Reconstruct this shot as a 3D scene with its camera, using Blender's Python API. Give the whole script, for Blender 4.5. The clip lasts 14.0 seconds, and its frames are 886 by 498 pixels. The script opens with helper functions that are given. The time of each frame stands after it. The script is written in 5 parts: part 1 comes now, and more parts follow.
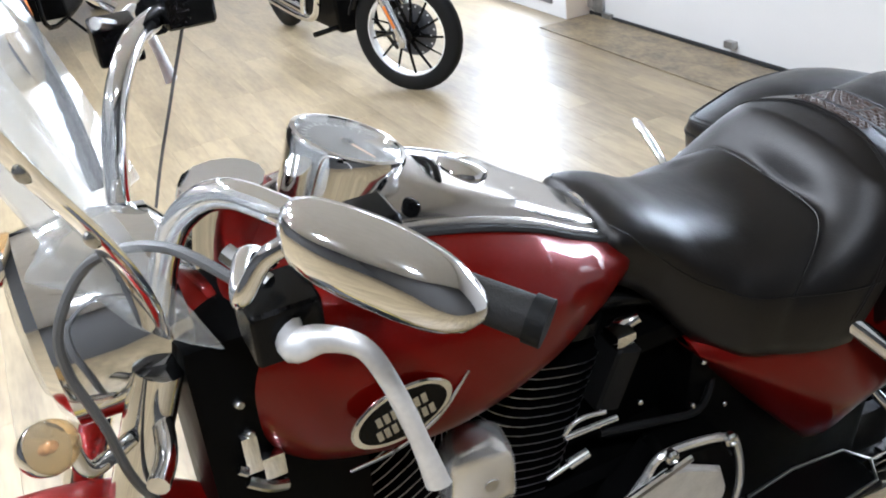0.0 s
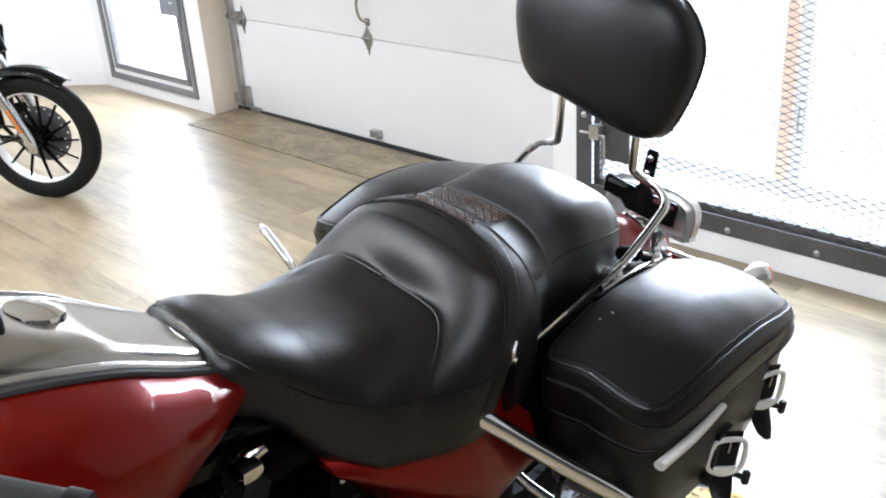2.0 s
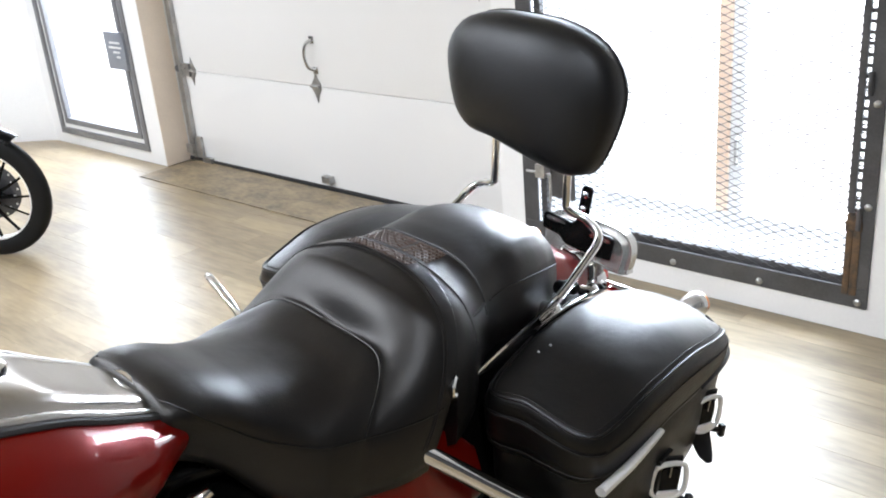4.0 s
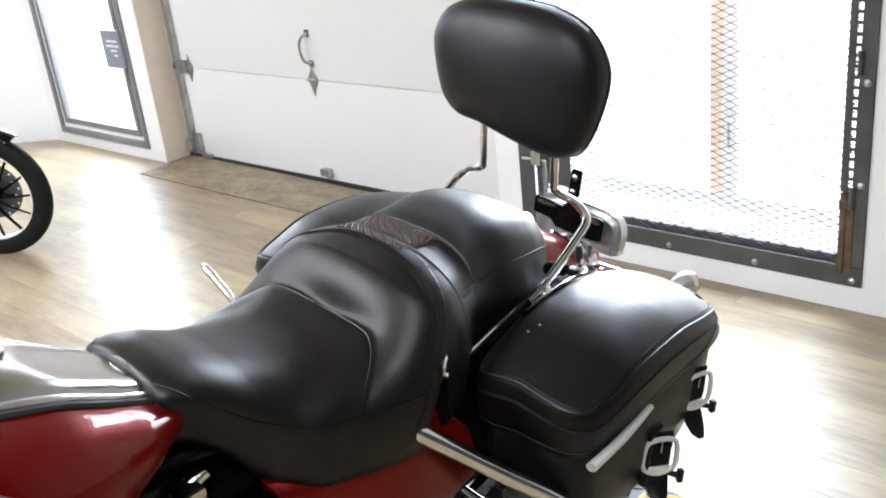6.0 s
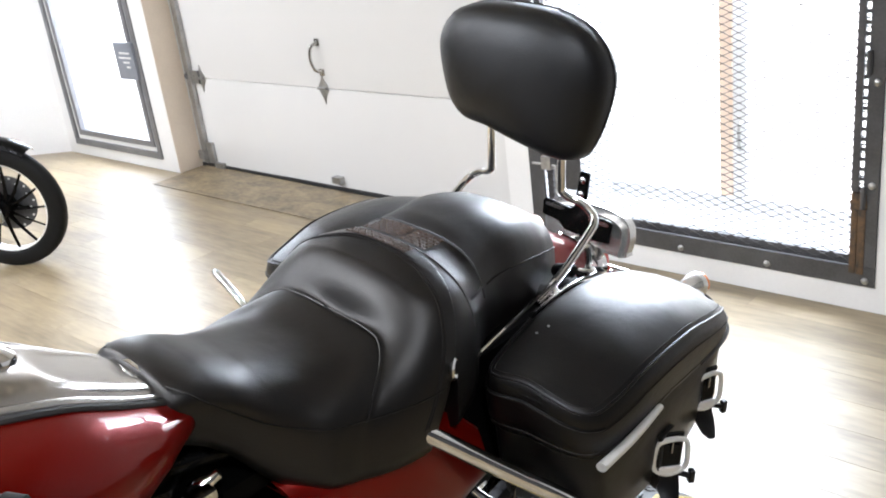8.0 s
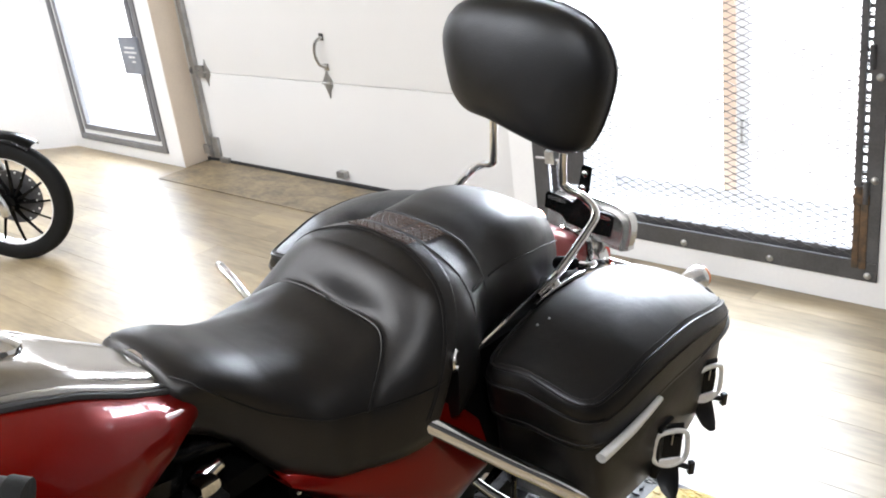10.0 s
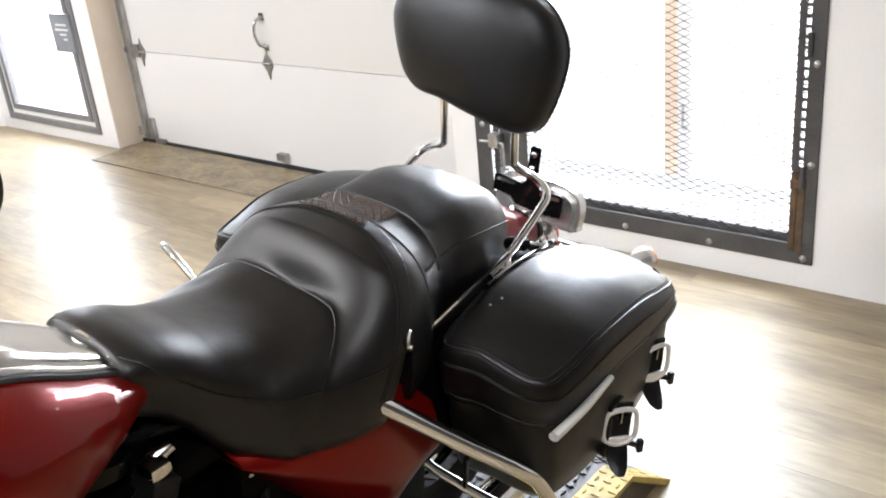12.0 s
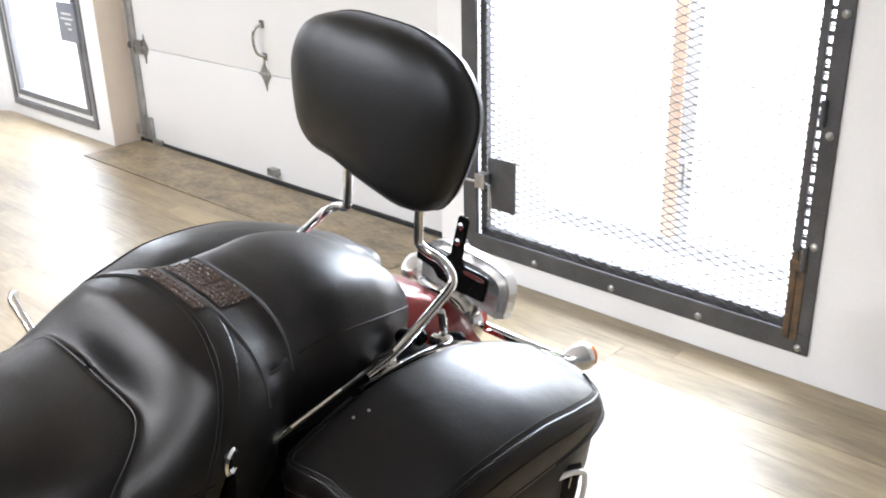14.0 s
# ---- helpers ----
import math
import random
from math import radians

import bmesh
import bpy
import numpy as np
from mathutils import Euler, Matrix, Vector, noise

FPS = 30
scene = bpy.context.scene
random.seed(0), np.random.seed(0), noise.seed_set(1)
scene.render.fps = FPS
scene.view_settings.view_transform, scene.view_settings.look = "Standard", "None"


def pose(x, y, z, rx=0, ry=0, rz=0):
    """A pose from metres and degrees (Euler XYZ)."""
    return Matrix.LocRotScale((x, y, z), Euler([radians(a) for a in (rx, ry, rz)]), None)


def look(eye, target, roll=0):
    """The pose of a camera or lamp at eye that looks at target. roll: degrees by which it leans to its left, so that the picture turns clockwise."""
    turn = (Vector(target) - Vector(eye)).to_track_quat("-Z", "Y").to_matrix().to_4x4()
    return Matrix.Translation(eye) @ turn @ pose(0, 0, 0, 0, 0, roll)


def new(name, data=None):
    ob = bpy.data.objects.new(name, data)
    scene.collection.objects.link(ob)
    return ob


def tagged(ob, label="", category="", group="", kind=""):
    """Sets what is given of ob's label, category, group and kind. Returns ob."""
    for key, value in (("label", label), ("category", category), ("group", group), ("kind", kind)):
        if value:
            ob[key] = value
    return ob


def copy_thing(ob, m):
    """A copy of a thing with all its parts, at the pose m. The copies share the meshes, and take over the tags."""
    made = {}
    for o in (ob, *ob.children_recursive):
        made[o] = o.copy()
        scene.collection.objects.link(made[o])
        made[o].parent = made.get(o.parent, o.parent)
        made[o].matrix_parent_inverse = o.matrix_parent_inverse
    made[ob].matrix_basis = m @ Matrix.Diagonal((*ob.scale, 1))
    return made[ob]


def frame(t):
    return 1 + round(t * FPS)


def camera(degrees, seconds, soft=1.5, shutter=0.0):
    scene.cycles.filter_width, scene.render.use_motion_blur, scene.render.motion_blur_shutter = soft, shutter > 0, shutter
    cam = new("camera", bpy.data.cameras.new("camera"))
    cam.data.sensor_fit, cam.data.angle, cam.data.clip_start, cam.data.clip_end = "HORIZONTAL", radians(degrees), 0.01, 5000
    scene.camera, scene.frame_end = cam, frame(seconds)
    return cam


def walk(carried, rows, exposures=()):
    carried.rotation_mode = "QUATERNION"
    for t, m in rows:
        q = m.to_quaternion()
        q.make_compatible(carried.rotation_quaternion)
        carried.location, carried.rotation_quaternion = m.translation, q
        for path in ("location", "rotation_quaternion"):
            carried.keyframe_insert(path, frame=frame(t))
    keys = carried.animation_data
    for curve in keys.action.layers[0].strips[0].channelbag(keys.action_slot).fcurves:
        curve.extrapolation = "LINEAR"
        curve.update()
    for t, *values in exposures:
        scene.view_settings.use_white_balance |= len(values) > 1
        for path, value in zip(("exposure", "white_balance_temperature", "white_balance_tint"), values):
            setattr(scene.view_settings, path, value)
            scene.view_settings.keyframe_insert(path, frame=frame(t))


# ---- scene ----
cam = camera(49.8, 14.0, soft=1.9)
PATH = [
    (0, (5.311, -3.338, 1.664), (3.68, -2.644, 0.738), -7.2),
    (0.5, (5.296, -3.276, 1.652), (3.773, -2.381, 0.715), -6.3),
    (1, (5.278, -3.237, 1.646), (3.854, -2.197, 0.704), -5.4),
    (1.5, (5.273, -3.204, 1.649), (3.93, -2.009, 0.773), -4.2),
    (2, (5.287, -3.192, 1.661), (3.983, -1.918, 0.838), -3.7),
    (2.5, (5.301, -3.18, 1.675), (4.042, -1.827, 0.912), -4.7),
    (5, (5.382, -3.207, 1.672), (4.111, -1.852, 0.931), -5.2),
    (5.5, (5.392, -3.204, 1.67), (4.132, -1.844, 0.919), -6.1),
    (6, (5.391, -3.205, 1.668), (4.122, -1.86, 0.907), -6.3),
    (6.5, (5.396, -3.208, 1.662), (4.12, -1.871, 0.897), -6.6),
    (7, (5.406, -3.209, 1.668), (4.113, -1.873, 0.93), -7.3),
    (7.5, (5.406, -3.21, 1.665), (4.111, -1.877, 0.927), -7.3),
    (8, (5.407, -3.208, 1.662), (4.113, -1.876, 0.919), -7.3),
    (10.5, (5.422, -3.215, 1.66), (4.121, -1.897, 0.904), -7.4),
    (11, (5.418, -3.215, 1.656), (4.138, -1.887, 0.885), -7.6),
    (11.5, (5.406, -3.221, 1.653), (4.142, -1.881, 0.875), -6.9),
    (12, (5.392, -3.228, 1.649), (4.198, -1.832, 0.857), -5.7),
    (12.5, (5.336, -3.276, 1.632), (4.19, -1.862, 0.802), -3.1),
    (13, (5.315, -3.269, 1.629), (4.294, -1.78, 0.768), 0.1),
    (13.5, (5.329, -3.09, 1.636), (4.141, -1.692, 0.84), -2.9),
    (14, (5.384, -2.8, 1.644), (4.122, -1.452, 0.875), -1.3),
]
# stops, white balance and tint along the way
EXPOSURES = [(0, 2.38, 5850, 10), (1.5, 2.36, 6000, 10), (2.5, 2.36, 6150, 10), (5, 2.34, 6200, 10), (8, 2.36, 6280, 11), (10.5, 2.42, 6430, 11), (12.5, 2.42, 6580, 12), (13, 2.44, 6600, 12), (14, 2.46, 6350, 12)]
walk(cam, [(t, look(eye, target, roll)) for t, eye, target, roll in PATH], EXPOSURES)

# ---- world, sun, large lights ----
world = bpy.data.worlds.new("daylight")
scene.world = world
world.use_nodes = True
wn = world.node_tree.nodes
sky = wn.new("ShaderNodeTexSky")
sky.sky_type, sky.sun_disc = "NISHITA", False
sky.sun_elevation, sky.sun_rotation = radians(62), radians(115)
world.node_tree.links.new(sky.outputs[0], wn["Background"].inputs[0])
wn["Background"].inputs[1].default_value = 0.08
sun = new("sun", bpy.data.lights.new("sun", "SUN"))
sun.data.energy, sun.data.angle, sun.data.color = 5.0, radians(1.5), (1.0, 0.96, 0.9)
sun.matrix_world = look((19, -9, 40), (0, 0, 0))
CEIL = 3.3
# daylight that the two openings let in
for wx, ww, watts in ((3.40, 2.0, 125), (-1.70, 2.6, 95)):
    dl = new("daylight_window", bpy.data.lights.new("daylight_window", "AREA"))
    dl.data.shape, dl.data.size, dl.data.size_y, dl.data.energy, dl.data.color = "RECTANGLE", ww, 1.4, watts, (0.82, 0.89, 1.0)
    dl.matrix_world = look((wx, 0.75, 2.15), (wx, -2.6, 0.9))
LAMPS = [(-0.9, -1.7), (-0.9, -3.6), (0.9, -3.6), (2.6, -4.2), (3.3, -4.7), (0.9, -5.6), (-0.9, -5.6), (5.4, -5.2), (2.8, -6.8), (6.4, -3.4)]

# ---- materials ----


def material(name, colour, rough=0.5, metal=0.0, vary=0.12, scale=6.0, fine=120.0, bump=0.05, coat=0.0, dark=None, stretch=(1, 1, 1), spec=0.5, random_by=0.0):
    """A surface with two scales of variation in colour and roughness, and a fine relief."""
    m = bpy.data.materials.new(name)
    m.use_nodes = True
    nt = m.node_tree
    n, l = nt.nodes, nt.links
    p = n["Principled BSDF"]
    p.inputs["Metallic"].default_value = metal
    p.inputs["Coat Weight"].default_value = coat
    p.inputs["Coat Roughness"].default_value = 0.04
    p.inputs["Specular IOR Level"].default_value = spec
    co = n.new("ShaderNodeTexCoord")
    mp = n.new("ShaderNodeMapping")
    mp.inputs["Scale"].default_value = stretch
    l.new(co.outputs["Object"], mp.inputs[0])
    big, small = n.new("ShaderNodeTexNoise"), n.new("ShaderNodeTexNoise")
    big.inputs["Scale"].default_value, small.inputs["Scale"].default_value = scale, fine
    big.inputs["Detail"].default_value = 4
    for t in (big, small):
        l.new(mp.outputs[0], t.inputs["Vector"])
    mix = n.new("ShaderNodeMix")
    mix.data_type = "RGBA"
    other = dark if dark else tuple(c * (1 - 2.2 * vary) for c in colour)
    mix.inputs["A"].default_value = (*other, 1)
    mix.inputs["B"].default_value = (*colour, 1)
    add = n.new("ShaderNodeMath")
    add.operation = "MULTIPLY_ADD"
    l.new(small.outputs[0], add.inputs[0])
    add.inputs[1].default_value = 0.5
    l.new(big.outputs[0], add.inputs[2])
    ramp = n.new("ShaderNodeMapRange")
    ramp.inputs["From Min"].default_value, ramp.inputs["From Max"].default_value = 0.45, 0.95
    l.new(add.outputs[0], ramp.inputs[0])
    src = ramp.outputs[0]
    if random_by:
        info = n.new("ShaderNodeObjectInfo")
        r = n.new("ShaderNodeMath")
        r.operation = "MULTIPLY_ADD"
        r.use_clamp = True
        sub = n.new("ShaderNodeMath")
        sub.operation = "SUBTRACT"
        l.new(info.outputs["Random"], sub.inputs[0])
        sub.inputs[1].default_value = 0.5
        l.new(sub.outputs[0], r.inputs[0])
        r.inputs[1].default_value = random_by
        l.new(src, r.inputs[2])
        src = r.outputs[0]
    l.new(src, mix.inputs["Factor"])
    l.new(mix.outputs["Result"], p.inputs["Base Color"])
    rr = n.new("ShaderNodeMapRange")
    rr.inputs["To Min"].default_value, rr.inputs["To Max"].default_value = rough * 0.8, min(1, rough * 1.2 + 0.01)
    l.new(big.outputs[0], rr.inputs[0])
    l.new(rr.outputs[0], p.inputs["Roughness"])
    if bump:
        b = n.new("ShaderNodeBump")
        b.inputs["Strength"].default_value, b.inputs["Distance"].default_value = bump, 0.002
        l.new(small.outputs[0], b.inputs["Height"])
        l.new(b.outputs[0], p.inputs["Normal"])
    return m


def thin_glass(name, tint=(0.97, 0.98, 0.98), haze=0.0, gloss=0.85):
    """A pane that lets light straight through and mirrors a little at a slant."""
    m = bpy.data.materials.new(name)
    m.use_nodes = True
    nt = m.node_tree
    nt.nodes.clear()
    out = nt.nodes.new("ShaderNodeOutputMaterial")
    mix = nt.nodes.new("ShaderNodeMixShader")
    tr = nt.nodes.new("ShaderNodeBsdfTransparent")
    gl = nt.nodes.new("ShaderNodeBsdfGlossy")
    fr = nt.nodes.new("ShaderNodeLayerWeight")
    pw = nt.nodes.new("ShaderNodeMath")
    pw.operation = "POWER"
    pw.inputs[1].default_value = 4.0
    ma = nt.nodes.new("ShaderNodeMath")
    ma.operation = "MULTIPLY_ADD"
    ma.inputs[1].default_value, ma.inputs[2].default_value = gloss, 0.04
    tr.inputs[0].default_value = (*tint, 1)
    gl.inputs["Roughness"].default_value = 0.02
    nt.links.new(fr.outputs["Facing"], pw.inputs[0])
    nt.links.new(pw.outputs[0], ma.inputs[0])
    nt.links.new(ma.outputs[0], mix.inputs[0])
    nt.links.new(tr.outputs[0], mix.inputs[1])
    nt.links.new(gl.outputs[0], mix.inputs[2])
    if haze:
        hz, df = nt.nodes.new("ShaderNodeMixShader"), nt.nodes.new("ShaderNodeBsdfDiffuse")
        df.inputs[0].default_value = (0.85 * tint[0], 0.85 * tint[1], 0.85 * tint[2], 1)
        hz.inputs[0].default_value = haze
        nt.links.new(mix.outputs[0], hz.inputs[1])
        nt.links.new(df.outputs[0], hz.inputs[2])
        nt.links.new(hz.outputs[0], out.inputs[0])
    else:
        nt.links.new(mix.outputs[0], out.inputs[0])
    return m


def glow_surface(name, strength, colour=(1, 0.97, 0.92)):
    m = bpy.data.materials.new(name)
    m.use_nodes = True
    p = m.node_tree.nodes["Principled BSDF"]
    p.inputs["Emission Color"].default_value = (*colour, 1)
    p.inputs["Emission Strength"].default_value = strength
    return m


def plank_wood():
    """Pale oak-look vinyl: long grain, darker streaks, a satin wear layer."""
    m = material("oak_vinyl", (0.335, 0.261, 0.154), 0.40, 0, scale=1.6, fine=9, bump=0.03, stretch=(1.0, 6, 6), dark=(0.15, 0.112, 0.062), random_by=0.40, coat=0.75, spec=0.3)
    p = m.node_tree.nodes["Principled BSDF"]
    p.inputs["Coat Roughness"].default_value = 0.46
    return m


def hide(name, colour, worn, rough, spec, tint):
    """Black leather: pebbled grain, soft creases, slightly brown where it is rubbed."""
    m = material(name, colour, rough, 0, scale=7, fine=260, bump=0.0, dark=worn, spec=spec)
    nt = m.node_tree
    n, l = nt.nodes, nt.links
    co = n.new("ShaderNodeTexCoord")
    peb, fold = n.new("ShaderNodeTexVoronoi"), n.new("ShaderNodeTexNoise")
    peb.inputs["Scale"].default_value = 480
    fold.inputs["Scale"].default_value, fold.inputs["Detail"].default_value = 16, 7
    b1, b2 = n.new("ShaderNodeBump"), n.new("ShaderNodeBump")
    b1.inputs["Strength"].default_value, b1.inputs["Distance"].default_value = 0.35, 0.0006
    b2.inputs["Strength"].default_value, b2.inputs["Distance"].default_value = 0.42, 0.003
    l.new(co.outputs["Object"], peb.inputs["Vector"])
    l.new(co.outputs["Object"], fold.inputs["Vector"])
    l.new(fold.outputs[0], b2.inputs["Height"])
    l.new(peb.outputs["Distance"], b1.inputs["Height"])
    l.new(b2.outputs[0], b1.inputs["Normal"])
    l.new(b1.outputs[0], n["Principled BSDF"].inputs["Normal"])
    n["Principled BSDF"].inputs["Specular Tint"].default_value = (*tint, 1)
    return m


LEATHER = hide("black_leather", (0.0012, 0.0011, 0.0011), (0.0052, 0.0039, 0.0035), 0.39, 0.42, (1.0, 0.98, 0.965))
LEATHER_PAD = hide("black_backrest_leather", (0.0014, 0.0013, 0.0014), (0.0034, 0.0030, 0.0030), 0.42, 0.46, (0.95, 0.97, 1.0))
LEATHER_FLAT = hide("black_saddlebag_leather", (0.0012, 0.0011, 0.0011), (0.0040, 0.0032, 0.0028), 0.35, 0.32, (0.97, 0.98, 1.0))
WOVEN = material("woven_leather", (0.050, 0.031, 0.021), 0.55, 0, fine=300, bump=0.0, spec=0.14)
THREAD = material("black_thread", (0.012, 0.010, 0.009), 0.6, spec=0.2)
RED = material("candy_red_paint", (0.145, 0.0026, 0.0011), 0.32, 0.35, scale=3, fine=900, bump=0.0, coat=0.5, vary=0.08, spec=0.05)
CHROME = material("chrome", (0.80, 0.80, 0.80), 0.06, 1.0, scale=5, fine=60, bump=0.004, vary=0.03)
SATIN = material("worn_bright_metal", (0.62, 0.62, 0.61), 0.25, 1.0, scale=12, fine=90, bump=0.03)
CONSOLE = material("satin_chrome_console", (0.50, 0.48, 0.45), 0.18, 1.0, scale=6, fine=120, bump=0.01, vary=0.05)
NICKEL = material("worn_bright_nickel", (0.78, 0.77, 0.75), 0.42, 0.55, scale=30, fine=160, bump=0.03, vary=0.08)
POLISHED = material("brushed_bright_steel", (0.80, 0.79, 0.77), 0.22, 0.75, scale=30, fine=160, bump=0.01, vary=0.05)
ALLOY = material("bright_alloy_rim", (0.85, 0.85, 0.85), 0.4, 0.5, scale=9, vary=0.04)
BLACK = material("gloss_black_enamel", (0.004, 0.004, 0.004), 0.2, spec=0.12, scale=8, fine=200, bump=0.02)
MATT = material("satin_black_metal", (0.002, 0.002, 0.002), 0.42, spec=0.04, scale=15, fine=160, bump=0.08)
RUBBER = material("black_rubber", (0.007, 0.007, 0.007), 0.6, spec=0.18, scale=20, fine=260, bump=0.2)
GRIP = material("grey_black_grip_rubber", (0.022, 0.021, 0.020), 0.65, scale=18, fine=260, bump=0.4, spec=0.25)
FIN = material("machined_fin_edge", (0.45, 0.45, 0.44), 0.35, 1.0)
AMBER = material("amber_lens", (0.75, 0.20, 0.03), 0.15, coat=0.5)
REDLENS = material("red_lens", (0.55, 0.035, 0.02), 0.15, coat=0.5)
CLEARLENS = material("pale_amber_lens", (0.70, 0.46, 0.33), 0.12, 0.0, coat=0.5)
WALL = material("white_wall_paint", (0.80, 0.797, 0.79), 0.6, scale=1.2, fine=70, bump=0.1, vary=0.03)
CEILING = material("white_ceiling_paint", (0.80, 0.80, 0.80), 0.8, vary=0.05)
# unseen walls, kept dark so that leather and chrome mirror a dim room
BACKWALL = material("dark_unseen_wall", (0.07, 0.07, 0.07), 0.7, scale=1.2, fine=70, bump=0.1, vary=0.04)
DOOR_WHITE = material("white_steel_door", (0.72, 0.715, 0.70), 0.42, scale=0.9, fine=160, bump=0.05, vary=0.03)
CREAM = material("cream_added_board", (0.80, 0.69, 0.57), 0.55, scale=4, fine=80, bump=0.1, vary=0.05)
SEAL = material("black_rubber_seal", (0.02, 0.02, 0.02), 0.7)
GALV = material("galvanised_steel", (0.48, 0.48, 0.47), 0.38, 0.9, scale=14, fine=80, bump=0.08, vary=0.18)
STEEL = material("dark_painted_steel", (0.085, 0.085, 0.088), 0.5, 0.2, scale=9, fine=110, bump=0.1, vary=0.2)
GREYSTEEL = material("grey_painted_steel", (0.22, 0.22, 0.23), 0.5, 0.2, scale=9, fine=110, bump=0.1, vary=0.15)
RUST = material("rusty_steel", (0.15, 0.09, 0.045), 0.75, 0.2, scale=26, fine=90, bump=0.4, dark=(0.03, 0.028, 0.026))
MESHWIRE = material("bare_expanded_metal", (0.10, 0.097, 0.095), 0.5, 0.5, scale=12, vary=0.2)
LOCKGREY = material("blue_grey_lock_plate", (0.30, 0.32, 0.36), 0.5, 0.3)
LETTER = material("pale_sign_print", (0.8, 0.8, 0.8), 0.6)
PLY = material("worn_plywood", (0.29, 0.225, 0.135), 0.5, scale=4.5, fine=26, bump=0.15, stretch=(1, 2, 2), dark=(0.07, 0.050, 0.030), coat=0.2)
OAK = plank_wood()
SUBFLOOR = material("floor_joint", (0.30, 0.24, 0.155), 0.8)
DECK = material("worn_black_tread_plate", (0.020, 0.021, 0.026), 0.4, 0.2, spec=0.35, scale=10, fine=90, bump=0.15, vary=0.25)
YELLOW = material("worn_safety_yellow", (0.50, 0.37, 0.085), 0.5, 0.0, scale=8, fine=60, bump=0.2, dark=(0.24, 0.175, 0.06), spec=0.25)
WORNSIDE = material("worn_brown_steel", (0.13, 0.105, 0.075), 0.6, 0.3, scale=20, fine=50, bump=0.25, dark=(0.04, 0.034, 0.028))
CONCRETE = material("grey_concrete", (0.30, 0.295, 0.29), 0.85, scale=0.7, fine=40, bump=0.2, vary=0.08)
ORANGE = material("faded_orange_paint", (0.84, 0.50, 0.30), 0.6, scale=6, vary=0.1)
# the backdrop gives off its own light, in place of sunlit distance
GLARE = glow_surface("white_backdrop_glow", 2.3, (0.94, 0.97, 1.0))
# door strips made partly see-through, so the backdrop's glare shows in them
FRAMEWHITE = thin_glass("white_frame_glare", haze=0.88)
PALEGLARE = thin_glass("pale_frame_glare", haze=0.5)
ORANGEGLARE = thin_glass("orange_frame_glare", (1.0, 0.82, 0.66), haze=0.88)
PLASTIC = thin_glass("clear_plastic")
SCREEN = thin_glass("hazy_windscreen", haze=0.14, gloss=0.35)
BULB = thin_glass("smoked_amber_lens", (0.86, 0.72, 0.50), 0.10)
PANE = thin_glass("window_pane")
DIAL = material("grey_dial_face", (0.08, 0.078, 0.074), 0.4)
BRAIDED = material("braided_grey_hose", (0.09, 0.09, 0.088), 0.4, fine=500, bump=0.4)

# ---- building helpers ----


def shade(bm, angle=40):
    bm.normal_update()
    for f in bm.faces:
        f.smooth = True
    lim = radians(angle)
    for e in bm.edges:
        if len(e.link_faces) == 2 and e.calc_face_angle(0) > lim:
            e.smooth = False


def part(name, bm, mat, parent=None, label="", shift=(0, 0, 0), angle=40):
    """Links a bmesh as one mesh object, under a thing or a part."""
    if shift != (0, 0, 0):
        bmesh.ops.translate(bm, verts=bm.verts, vec=shift)
    bmesh.ops.recalc_face_normals(bm, faces=bm.faces)
    shade(bm, angle)
    me = bpy.data.meshes.new(name)
    bm.to_mesh(me)
    bm.free()
    me.materials.append(mat)
    ob = new(name, me)
    if parent is not None:
        ob.parent = parent
    if label:
        ob["label"] = label
    return ob


def thing(name, m, label, category, group="", kind=""):
    ob = new(name)
    ob.matrix_basis = m
    return tagged(ob, label, category, group, kind)


def box(x0, x1, y0, y1, z0, z1, bev=0.0, seg=2, bm=None):
    bm = bm or bmesh.new()
    r = bmesh.ops.create_cube(bm, size=1)
    vs = r["verts"]
    for v in vs:
        v.co = Vector(((x0 + x1) / 2 + v.co.x * (x1 - x0), (y0 + y1) / 2 + v.co.y * (y1 - y0), (z0 + z1) / 2 + v.co.z * (z1 - z0)))
    if bev:
        es = list({e for v in vs for e in v.link_edges})
        bmesh.ops.bevel(bm, geom=es, offset=bev, segments=seg, affect="EDGES", profile=0.7)
    return bm


def smooth_line(pts, n=8, closed=False):
    """A Catmull-Rom curve through the points."""
    P = [Vector(p) for p in pts]
    if len(P) < 3:
        return P
    out, k = [], len(P)
    for i in range(k if closed else k - 1):
        a, b, c, d = (P[(i + j) % k] if closed else P[min(max(i + j, 0), k - 1)] for j in (-1, 0, 1, 2))
        for s in range(n):
            t = s / n
            out.append(0.5 * ((2 * b) + (c - a) * t + (2 * a - 5 * b + 4 * c - d) * t * t + (3 * b - a - 3 * c + d) * t ** 3))
    if not closed:
        out.append(P[-1])
    return out


def rings(bm, rows, closed=True, caps=True):
    """Skins a list of vertex rows."""
    R = [[bm.verts.new(p) for p in row] for row in rows]
    k = len(R[0])
    for a, b in zip(R, R[1:]):
        for j in range(k if closed else k - 1):
            q = (a[j], a[(j + 1) % k], b[(j + 1) % k], b[j])
            bm.faces.new(q)
    if caps and closed:
        bm.faces.new(R[0][::-1])
        bm.faces.new(R[-1])
    return R


